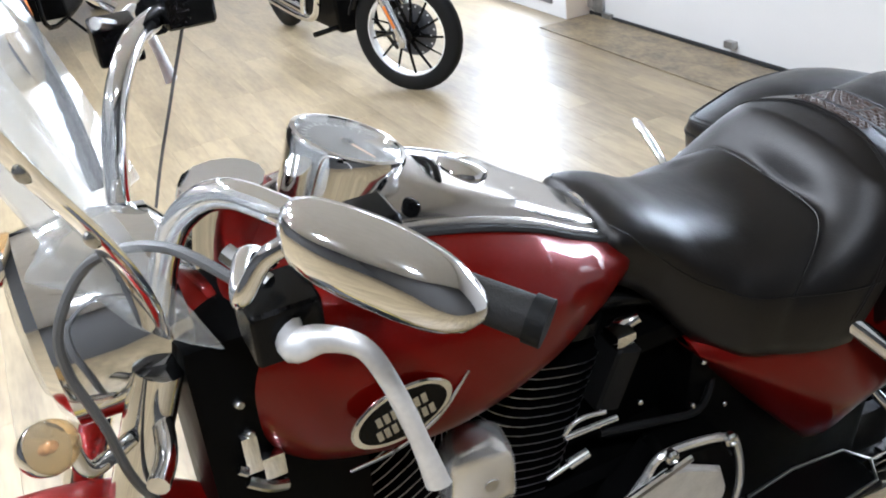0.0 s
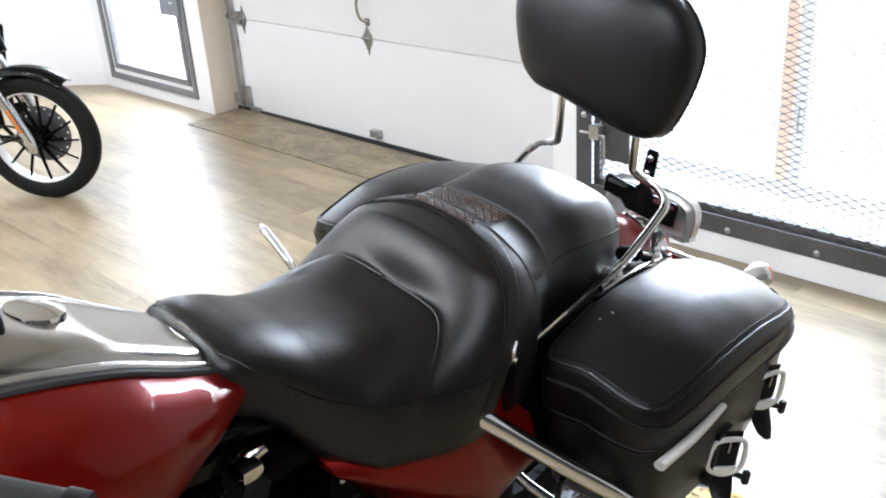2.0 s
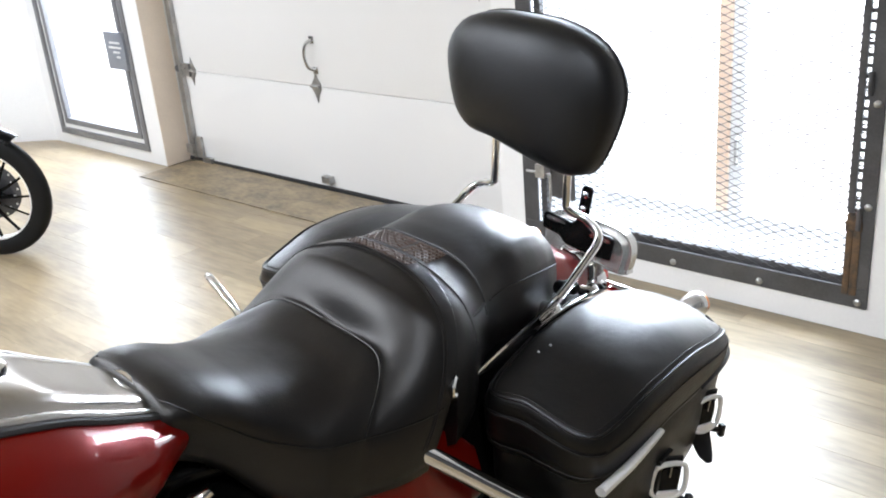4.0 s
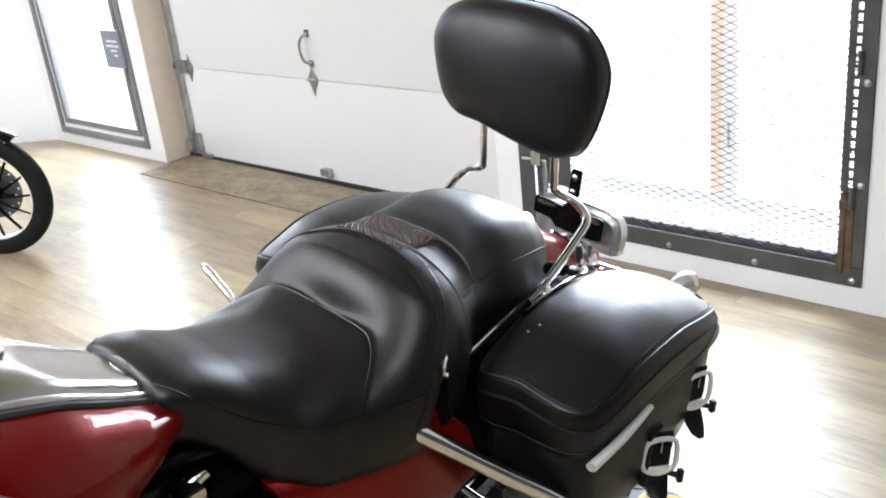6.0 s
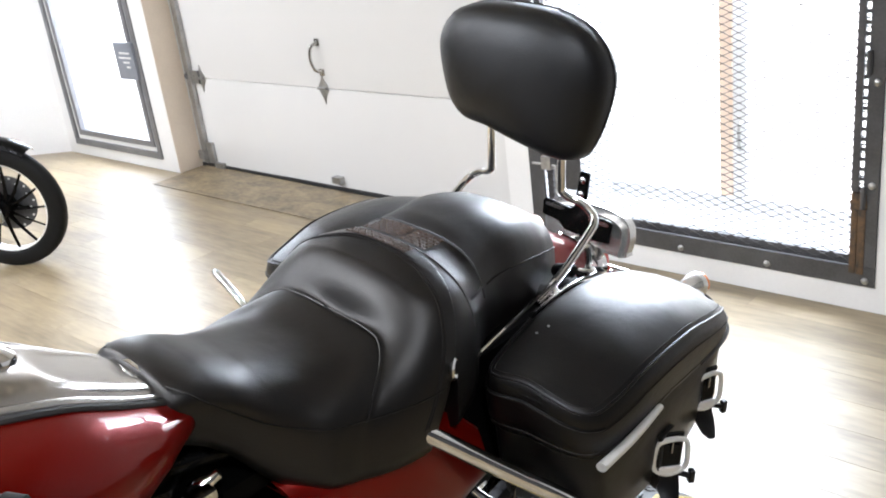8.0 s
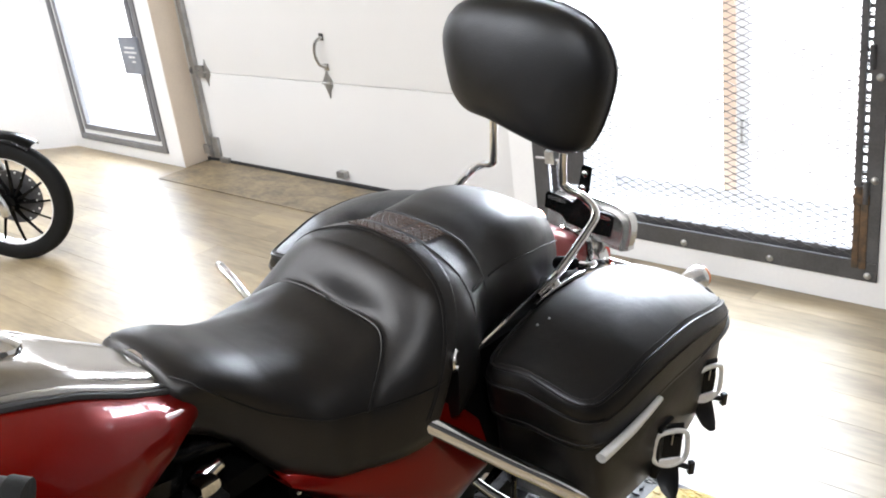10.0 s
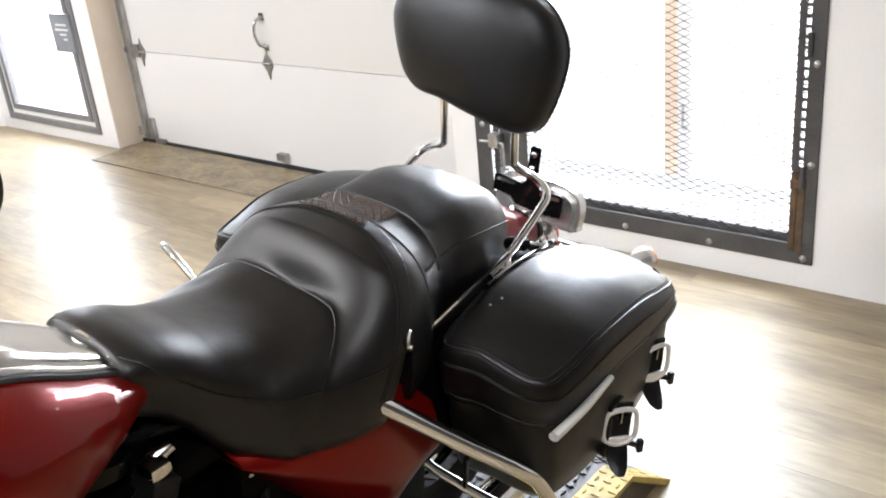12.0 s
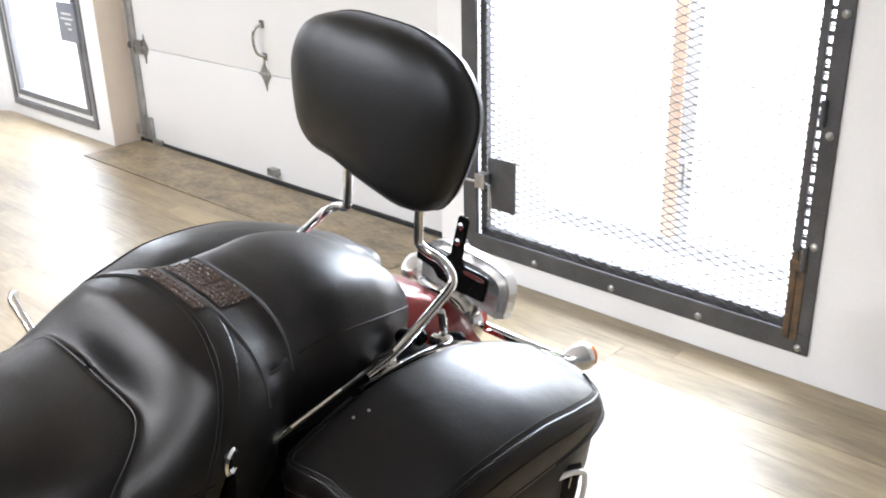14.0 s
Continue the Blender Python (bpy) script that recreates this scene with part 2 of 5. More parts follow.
def tube(pts, r, seg=12, n=6, closed=False, bm=None, flat=1.0):
    """A round bar along a smooth line; r is one radius or one a point."""
    bm = bm or bmesh.new()
    L = smooth_line(pts, n, closed)
    rad = [r] * len(L) if not isinstance(r, (list, tuple)) else [float(np.interp(i, np.linspace(0, len(L) - 1, len(r)), r)) for i in range(len(L))]
    up, rows = None, []
    for i, p in enumerate(L):
        a, b = L[(i - 1) % len(L)] if (closed or i) else p, L[(i + 1) % len(L)] if (closed or i < len(L) - 1) else p
        d = (b - a).normalized()
        if up is None:
            up = d.orthogonal().normalized()
        up = (up - d * up.dot(d)).normalized()
        w = d.cross(up)
        rows.append([p + rad[i] * (math.cos(t) * up + flat * math.sin(t) * w) for t in (2 * math.pi * j / seg for j in range(seg))])
    if closed:
        rows.append(rows[0])
        rings(bm, rows, True, False)
        bmesh.ops.remove_doubles(bm, verts=bm.verts, dist=1e-5)
    else:
        rings(bm, rows)
    return bm


def turned(profile, axis_m, seg=32, bm=None):
    """A body turned round z from (radius, height) pairs, placed by axis_m."""
    bm = bm or bmesh.new()
    rows = [[axis_m @ Vector((max(r, 1e-4) * math.cos(a), max(r, 1e-4) * math.sin(a), h)) for a in (2 * math.pi * j / seg for j in range(seg))] for r, h in profile]
    rings(bm, rows)
    return bm


def along(p, d, roll=0.0):
    """A frame at p whose z points along d."""
    return Matrix.Translation(p) @ Vector(d).to_track_quat("Z", "Y").to_matrix().to_4x4() @ Matrix.Rotation(roll, 4, "Z")


def slab(outline, axis_m, depth, bev=0.0, seg=2):
    """A flat outline (x, y pairs) given depth along z of axis_m, with rounded edges."""
    bm = bmesh.new()
    top = [bm.verts.new((x, y, depth)) for x, y in outline]
    bot = [bm.verts.new((x, y, 0)) for x, y in outline]
    bm.faces.new(top)
    bm.faces.new(bot[::-1])
    k = len(outline)
    for j in range(k):
        bm.faces.new((bot[j], bot[(j + 1) % k], top[(j + 1) % k], top[j]))
    if bev:
        bm.normal_update()
        es = [e for e in bm.edges if len(e.link_faces) == 2 and e.calc_face_angle(0) > 1.0]
        bmesh.ops.bevel(bm, geom=es, offset=bev, segments=seg, affect="EDGES")
    bm.transform(axis_m)
    return bm


def oval(a, b, n=36, p=1.0):
    return [(a * math.copysign(abs(math.cos(t)) ** p, math.cos(t)), b * math.copysign(abs(math.sin(t)) ** p, math.sin(t))) for t in (2 * math.pi * i / n for i in range(n))]


def setting(name, bm, mat, label, category, parent=None):
    ob = part(name, bm, mat, parent)
    return tagged(ob, label, category, kind="structure")


# ---- the room ----
# back wall in pieces round its three openings; its room face is y = 0
T = 0.24
GD0, GD1, GDH = 0.0, 2.76, 2.45
SC0, SC1, SC2, SC3 = 2.90, 4.378, 0.105, 2.15
PD0, PD1, PD2, PD3 = -1.31, -0.16, 0.078, 2.15
bw = bmesh.new()
for x0, x1, z0, z1 in ((-1.45, PD0, 0, CEIL), (PD1, GD0, 0, CEIL), (GD1, SC0, 0, CEIL), (SC1, 8.0, 0, CEIL), (PD0, PD1, 0, PD2), (PD0, PD1, PD3, CEIL), (GD0, GD1, GDH, CEIL), (SC0, SC1, 0, SC2), (SC0, SC1, SC3, CEIL)):
    box(x0, x1, 0, T, z0, z1, bm=bw)
setting("wall_north", bw, WALL, "white painted wall with garage door and two steel doors", "wall")
lw = bmesh.new()
bmesh.ops.translate(lw, verts=box(0, 7.2, 0, 0.2, 0, CEIL, bm=lw).verts, vec=(0, 0, 0))
lw.transform(pose(-1.44, 0.0, 0, 0, 0, 180 + 37) @ Matrix.Scale(-1, 4, (0, 1, 0)))
setting("wall_west", lw, WALL, "plain white painted side wall", "wall")
setting("wall_east", box(8.0, 8.2, -9.2, T, 0, CEIL), BACKWALL, "unseen wall closing the room, darkened for the reflections", "wall")
setting("wall_south", box(-7.4, 8.2, -9.4, -9.2, 0, CEIL), BACKWALL, "unseen wall closing the room, darkened for the reflections", "wall")
setting("wall_far_west", box(-7.4, -7.2, -9.2, -4.2, 0, CEIL), BACKWALL, "unseen far wall closing the room, darkened for the reflections", "wall")
setting("ceiling", box(-7.4, 8.2, -9.4, T, CEIL, CEIL + 0.2), CEILING, "plain white ceiling", "ceiling")
floor = setting("floor", box(-7.4, 8.2, -9.4, 0.26, -0.2, -0.009), SUBFLOOR, "pale oak-look plank floor with a satin sheen", "floor")
ground = setting("ground", box(-60, 60, 0.26, 120, -0.25, -0.03), CONCRETE, "sunlit grey concrete yard outside", "ground")

# threshold board in front of the garage door
th = thing("threshold_board", pose(1.37, -0.03, 0.0), "worn brown plywood board on the floor before the garage door", "floor board")
ol = [(-1.33, -0.20), (1.30, -0.20), (1.30, 0.17), (-1.33, 0.22)]
part("board", slab([(x, y) for x, y in ol], pose(0, 0, 0.001), 0.005, 0.0015, 1), PLY, th)

# thin cream board added over the garage opening's reveal, for its warmer tone
setting("trim", box(GD0 + 0.0005, GD0 + 0.004, 0.002, 0.184, 0.0, GDH - 0.004), CREAM, "thin cream board added on the side of the garage opening", "trim")

# garage door: four sections, tracks, hinges and handle
gd = thing("garage_door", pose(1.34, 0.19, 0.0), "white sectional garage door, closed, with galvanised fittings", "garage door")
SEC = 0.578
for k in range(4):
    z0 = 0.02 + SEC * k
    part("section", box(-1.338, 1.41, 0.0, 0.045, z0, z0 + SEC - 0.004, 0.004, 2), DOOR_WHITE, gd)
part("bottom_seal", box(-1.338, 1.41, -0.012, 0.05, 0.0, 0.022, 0.004), SEAL, gd, "black rubber bottom seal")


def hinge(x, z):
    m = pose(x, -0.001, z, 90, 0, 0)
    h = part("hinge", slab([(0.004, 0.085), (0.012, 0.05), (0.040, 0.014), (0.040, -0.014), (0.014, -0.05), (0.004, -0.092), (-0.012, -0.05), (-0.034, -0.014), (-0.034, 0.014), (-0.008, 0.05)], m, 0.005, 0.001, 1), GALV, gd, "galvanised diamond-shaped hinge")
    part("hinge_pin", turned([(0.008, -0.035), (0.008, 0.035)], pose(x, -0.012, z, 0, 90, 0), 10), GALV, h)


for k in (1, 2, 3):
    for x in (-1.155, 0.012, 1.2):
        hinge(x, 0.02 + SEC * k)
hd = part("handle", tube([(0.017, -0.004, 0.85), (0.005, -0.04, 0.83), (-0.002, -0.05, 0.77), (0.010, -0.04, 0.71), (0.022, -0.004, 0.69)], [0.011, 0.009, 0.008, 0.009, 0.011], 10), SATIN, gd, "worn bare-metal pull handle")
part("handle_plate", box(-0.002, 0.036, -0.006, 0.0, 0.832, 0.872, 0.004), SATIN, hd)
part("handle_plate", box(0.004, 0.042, -0.006, 0.0, 0.668, 0.706, 0.004), SATIN, hd)
part("lift_clip", box(-0.005, 0.062, -0.04, 0.0, 0.05, 0.09, 0.004), GALV, gd, "small galvanised lift clip")
tr = part("track", box(-1.262, -1.236, -0.03, 0.0, 0.03, 2.4, 0.004), GALV, gd, "galvanised upright door track")
part("track_flange", box(-1.32, -1.262, -0.006, 0.0, 0.03, 2.4, 0.002), GALV, tr)
part("roller_bracket", box(-1.245, -1.17, -0.022, -0.002, 0.03, 0.17, 0.004), GALV, gd)
part("roller_bracket", box(-1.30, -1.24, -0.05, -0.03, 0.06, 0.12, 0.006), GALV, gd)
for z in (0.598, 1.176, 1.754):
    rb = part("roller_bracket", box(-1.25, -1.165, -0.020, -0.002, z - 0.035, z + 0.045, 0.004), GALV, gd)
    part("roller_stem", tube([(-1.29, -0.022, z + 0.012), (-1.20, -0.022, z + 0.012)], 0.006, 8, 1), GALV, rb)
    part("roller", turned([(0.020, -0.008), (0.023, -0.003), (0.023, 0.003), (0.020, 0.008)], pose(-1.272, -0.022, z + 0.012, 0, 90, 0), 14), GREYSTEEL, rb)
part("track_foot", box(-1.17, -1.08, -0.03, -0.002, 0.0, 0.04, 0.004), GALV, gd)

# glazed steel door on the far side of the pillar
pd = thing("glazed_door", pose((PD0 + PD1) / 2, 0.0, PD2), "grey steel-framed glass door with a lock plate, closed", "door")
tagged(pd, kind="structure")
pd.name = "door_1"
W2, H2 = (PD1 - PD0) / 2, PD3 - PD2


def ring_frame(name, x0, x1, z0, z1, w, y0, y1, mat, parent, label=""):
    bm = bmesh.new()
    for a in ((x0, x1, z0, z0 + w), (x0, x1, z1 - w, z1), (x0, x0 + w, z0 + w, z1 - w), (x1 - w, x1, z0 + w, z1 - w)):
        box(a[0], a[1], y0, y1, a[2], a[3], 0.002, 1, bm)
    return part(name, bm, mat, parent, label)


ring_frame("door_frame", -W2, W2, 0, H2, 0.042, -0.012, 0.03, GREYSTEEL, pd)
ring_frame("glazing_trim", -W2 + 0.042, W2 - 0.042, 0.042, H2 - 0.042, 0.03, 0.004, 0.02, WALL, pd)
ring_frame("leaf_frame", -W2 + 0.075, W2 - 0.075, 0.075, H2 - 0.075, 0.04, -0.006, 0.035, GREYSTEEL, pd)
pn = part("pane", box(-W2 + 0.115, W2 - 0.115, 0.01, 0.016, 0.115, H2 - 0.115), PANE, pd)
pn.visible_shadow = False
lp = part("lock_plate", box(0.325, 0.545, -0.03, -0.006, 0.535, 0.775, 0.004), LOCKGREY, pd, "blue-grey lock guard plate")
for k, (a, b) in enumerate(((0.385, 0.505), (0.37, 0.515), (0.415, 0.485), (0.445, 0.485))):
    part("print_bar", box(a, b, -0.033, -0.030, 0.70 - 0.03 * k, 0.712 - 0.03 * k), LETTER, lp)

# screen door: flat steel frame, expanded metal, slide bolt
sd = thing("door_2", pose((SC0 + SC1) / 2, 0.0, SC2), "dark steel security screen door of expanded metal, shut", "door", kind="structure")
W3, H3 = (SC1 - SC0) / 2, SC3 - SC2
bm = bmesh.new()
for a in ((-W3 - 0.006, W3 + 0.003, -0.006, 0.069), (-W3 - 0.006, W3 + 0.003, H3 - 0.075, H3), (-W3 - 0.006, -W3 + 0.069, 0.069, H3 - 0.075), (W3 - 0.050, W3 + 0.003, 0.069, H3 - 0.075)):
    box(a[0], a[1], -0.010, 0.004, a[2], a[3], 0.002, 1, bm)
part("screen_frame", bm, STEEL, sd)
part("inner_rail", box(-W3 + 0.072, W3 - 0.095, 0.018, 0.045, 0.055, 0.096, 0.003), STEEL, sd)
part("inner_stile", box(-W3 + 0.069, -W3 + 0.10, 0.018, 0.045, 0.06, H3 - 0.08, 0.003), STEEL, sd)
for x0, x1 in ((0.087, 0.064), (0.063, 0.036)):
    part("rusty_stile", box(W3 - x0, W3 - x1, -0.014, 0.012, 0.040, 0.345, 0.006), RUST, sd, "rusty brown foot of the steel stile")
part("rust_collar", box(W3 - 0.090, W3 - 0.033, -0.017, 0.012, 0.285, 0.320, 0.006), RUST, sd)
part("upper_stile", box(W3 - 0.092, W3 - 0.067, -0.006, 0.012, 0.345, H3 - 0.08, 0.005), STEEL, sd)
for z in (0.33, 0.80, 1.25):
    part("hinge_knuckle", turned([(0.009, -0.04), (0.009, 0.04)], pose(W3 - 0.046, -0.016, z), 12), STEEL, sd)


def dome_bolt(x, z):
    part("bolt", turned([(0.0135, 0), (0.0135, 0.003), (0.009, 0.008), (0.0, 0.0095)], pose(x, -0.010, z, 90, 0, 0), 12), GALV, sd)


cx, cz = (SC0 + SC1) / 2, SC2
for k in range(5):
    dome_bolt(4.349 - 0.36 * k - cx, 0.122 - cz)
for k in range(1, 6):
    dome_bolt(4.358 - cx, 0.122 + 0.358 * k - cz)
    dome_bolt(2.936 - cx, 0.122 + 0.358 * k - cz)
LW, SW = 0.064, 0.0142
mv, mf, bonds = [], [], []
nx, nz = int((2 * W3 - 0.16) / LW * 2) + 1, int((H3 - 0.16) / SW)
for k in range(nz):
    base = len(mv)
    for j in range(nx + 1):
        x = -W3 + 0.072 + j * LW / 2
        z = 0.065 + k * SW + (SW / 2) * (1 if (j + k) % 2 else -1)
        for dy, dz in ((0.0120, -0.0013), (0.0120, 0.0013), (0.0145, 0.0013), (0.0145, -0.0013)):
            mv.append((x, dy, z + dz))
        if (j + k) % 2 and k < nz - 1:
            bonds.append((x, z))
    for j in range(nx):
        a, b = base + 4 * j, base + 4 * j + 4
        for q in range(4):
            mf.append((a + q, a + (q + 1) % 4, b + (q + 1) % 4, b + q))
for x, z in bonds:
    n0 = len(mv)
    mv += [(x + a * 0.008, y, z + b * 0.0022) for y in (0.0115, 0.0165) for a, b in ((-1, 0), (-0.3, 1), (0.3, 1), (1, 0), (0.3, -1), (-0.3, -1))]
    mf += [tuple(n0 + q for q in range(6)), tuple(n0 + 11 - q for q in range(6))] + [(n0 + q, n0 + (q + 1) % 6, n0 + 6 + (q + 1) % 6, n0 + 6 + q) for q in range(6)]
me = bpy.data.meshes.new("expanded_metal")
me.from_pydata(mv, [], mf)
me.materials.append(MESHWIRE)
em = new("expanded_metal", me)
em.parent = sd
em["kind"] = "stuff"
teeth = bmesh.new()
for k in range(46):
    box(W3 - 0.069, W3 - 0.048, 0.0, 0.010, 0.350 + 0.0356 * k, 0.3625 + 0.0356 * k, bm=teeth)
mt = part("mesh_edge", teeth, STEEL, sd)
mt["kind"] = "stuff"
part("lock_backing", box(0.19 - W3 - 0.075, 0.19 - W3 + 0.065, 0.006, 0.011, 0.19, 0.405, 0.002), STEEL, sd, "dark lock backing plate")
part("slide_bolt", tube([(-W3 + 0.03, -0.03, 0.305), (-W3 + 0.14, -0.03, 0.305), (-W3 + 0.155, -0.034, 0.29), (-W3 + 0.158, -0.036, 0.18)], 0.0065, 8, 5), GALV, sd, "bare metal slide bolt")
part("bolt_keep", box(-W3 + 0.085, -W3 + 0.135, -0.045, 0.0, 0.285, 0.345, 0.005), GALV, sd)

# outside: a glazed double door in the outer half of the screen's opening, and a glowing backdrop across the yard
setting("backdrop", box(-30, 20, 7.0, 7.3, -0.03, 5.5), GLARE, "white backdrop across the yard, glowing by itself", "wall")
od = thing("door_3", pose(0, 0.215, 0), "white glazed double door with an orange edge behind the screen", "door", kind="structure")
part("outer_stile", box(SC0 + 0.002, 3.17, 0.0, 0.035, SC2 + 0.002, SC3 - 0.004, 0.004), PALEGLARE, od)
part("orange_stile", box(3.692, 3.744, -0.006, 0.030, 0.285, SC3 - 0.074, 0.006), ORANGEGLARE, od, "orange edge of the door leaf, paled by the glare")
part("meeting_stile", box(3.746, 3.801, 0.0, 0.035, 0.285, SC3 - 0.074, 0.004), FRAMEWHITE, od)
part("bottom_rail", box(3.172, SC1 - 0.006, 0.0, 0.035, 0.215, 0.283, 0.005), FRAMEWHITE, od, "white bottom rail, slightly see-through")
part("head_rail", box(3.172, SC1 - 0.006, 0.0, 0.035, SC3 - 0.072, SC3 - 0.004, 0.005), FRAMEWHITE, od)
for x0, x1 in ((3.172, 3.704), (3.817, SC1 - 0.006)):
    gp = part("pane", box(x0, x1, 0.014, 0.020, 0.285, SC3 - 0.074), PANE, od)
    gp.visible_shadow = False
kp = part("kick_pane", box(3.172, SC1 - 0.006, 0.014, 0.020, SC2 + 0.002, 0.213), PANE, od)
kp.visible_shadow = False
part("pull_handle", tube([(3.787, 0.0, 0.60), (3.787, -0.03, 0.59), (3.787, -0.03, 0.50), (3.787, 0.0, 0.49)], 0.007, 8, 4), GALV, od, "grey metal pull handle")

# ceiling lamps
for k, (x, y) in enumerate(LAMPS):
    lp_ = thing("ceiling_lamp", pose(x, y, CEIL), "round white ceiling spot lamp, lit", "lamp", "ceiling lamps")
    part("housing", turned([(0.10, 0.0), (0.10, -0.06), (0.085, -0.07), (0.08, -0.05)], pose(0, 0, 0), 24), WALL, lp_)
    lt = new("lamp_light", bpy.data.lights.new("lamp_light", "AREA"))
    lt.data.shape, lt.data.size, lt.data.energy, lt.data.color = "DISK", 0.2, 14.5, (0.93, 0.955, 1.0)
    lt.location = (0, 0, -0.075)
    lt.parent = lp_

# ---- motorcycle lift ----
lift = thing("lift_platform", pose(4.085, -2.6, 0.0), "low black tread-plate motorcycle lift with worn yellow edges", "lift")
LX, LZ = 0.362, 0.148
LY0, LY1, LY2 = -1.75, 1.115, 1.32
prof = [(LY0, 0.0), (LY0, LZ), (LY1, LZ), (LY2, 0.006), (LY2, 0.0)]


def prism(x0, x1, pr):
    bm = bmesh.new()
    rings(bm, [[(x0, y, z) for y, z in pr], [(x1, y, z) for y, z in pr]])
    return bm


part("deck", prism(-LX + 0.085, LX - 0.085, prof), DECK, lift)
for s in (-1, 1):
    a, b = sorted((s * (LX - 0.0855), s * LX))
    part("edge_strip", prism(a, b, [(LY0, LZ - 0.012), (LY0, LZ + 0.0015), (LY1, LZ + 0.0015), (LY2, 0.0075), (LY2, 0.0), (LY2 - 0.02, 0.0), (LY1 - 0.005, LZ - 0.012)]), YELLOW, lift, "worn yellow edge strip")
    a, b = sorted((s * (LX - 0.03), s * (LX - 0.024)))
    part("side_plate", prism(a, b, [(LY0, 0.0), (LY0, LZ - 0.003), (LY1, LZ - 0.003), (LY2, 0.003), (LY2, 0)]), WORNSIDE, lift, "scuffed brown side plate")


def treads(x0, x1, mat, name, y0=-0.5):
    """Raised lozenges in two directions, as on tread plate."""
    v, f = [], []
    s = 0.030
    i = 0
    x = x0 + s / 2
    while x < x1 - s / 3:
        j = 0
        y = y0
        while y < LY2 - 0.02:
            z = LZ if y < LY1 else LZ - (y - LY1) / (LY2 - LY1) * (LZ - 0.006)
            d = (1, 0) if (i + j) % 2 else (0, 1)
            L_, w, h = 0.0140, 0.0042, 0.0038
            c = [(x + d[0] * a * L_ - d[1] * b * w, y + d[1] * a * L_ + d[0] * b * w) for a, b in ((-1, 0), (-0.4, 1), (0.4, 1), (1, 0), (0.4, -1), (-0.4, -1))]
            n0 = len(v)
            slope = 0 if y < LY1 else -(LZ - 0.006) / (LY2 - LY1)
            v += [(px, py, z + 0.0005 + slope * (py - y)) for px, py in c] + [(x + (px - x) * 0.6, y + (py - y) * 0.6, z + h + slope * 0.6 * (py - y)) for px, py in c]
            f += [(n0 + q, n0 + (q + 1) % 6, n0 + 6 + (q + 1) % 6, n0 + 6 + q) for q in range(6)] + [tuple(n0 + 6 + q for q in range(6))]
            y += s
            j += 1
        x += s
        i += 1
    me = bpy.data.meshes.new(name)
    me.from_pydata(v, [], f)
    me.materials.append(mat)
    ob = new(name, me)
    ob.parent = lift
    ob["kind"] = "stuff"


treads(-LX + 0.085, LX - 0.085, DECK, "deck_tread")
treads(LX - 0.087, LX, YELLOW, "edge_tread")

# ---- the touring motorcycle on the lift ----
# built in the bike's own upright frame: x to its left, y to its rear, z up from the deck; it leans on its stand
LEANING = 8.5
bike = thing("touring_motorcycle", pose(4.09, -2.2, 0.15, 0, LEANING, 0), "dark red touring motorcycle with black leather seat on a lift", "motorcycle")
UP = (0, 2.2, 0)


def bp(name, bm, mat, parent=bike, label="", angle=40):
    return part(name, bm, mat, parent, label, UP, angle)


def table(y, ys, vs):
    """A smooth value from a short table."""
    i = max(0, min(len(ys) - 2, int(np.searchsorted(ys, y)) - 1))
    t = (y - ys[i]) / (ys[i + 1] - ys[i])
    t = min(max(t, 0), 1)
    a, b, c, d = vs[max(i - 1, 0)], vs[i], vs[i + 1], vs[min(i + 2, len(vs) - 1)]
    return 0.5 * (2 * b + (c - a) * t + (2 * a - 5 * b + 4 * c - d) * t * t + (3 * b - a - 3 * c + d) * t ** 3)


# seat
SY = [-2.680, -2.65, -2.59, -2.51, -2.42, -2.32, -2.22, -2.14, -2.07, -2.00, -1.92, -1.83, -1.755, -1.712, -1.69]
ST = [0.885, 0.922, 0.915, 0.876, 0.845, 0.835, 0.872, 0.900, 0.903, 0.912, 0.914, 0.890, 0.845, 0.80, 0.76]
SWD = [0.090, 0.125, 0.140, 0.165, 0.195, 0.222, 0.225, 0.205, 0.170, 0.155, 0.158, 0.143, 0.112, 0.080, 0.045]
SB = [0.86, 0.835, 0.792, 0.696, 0.662, 0.650, 0.655, 0.68, 0.695, 0.69, 0.68, 0.67, 0.67, 0.68, 0.70]


def crease_y(x):
    return -2.280 - 14.5 * max(0.0, abs(x) - 0.11) ** 2


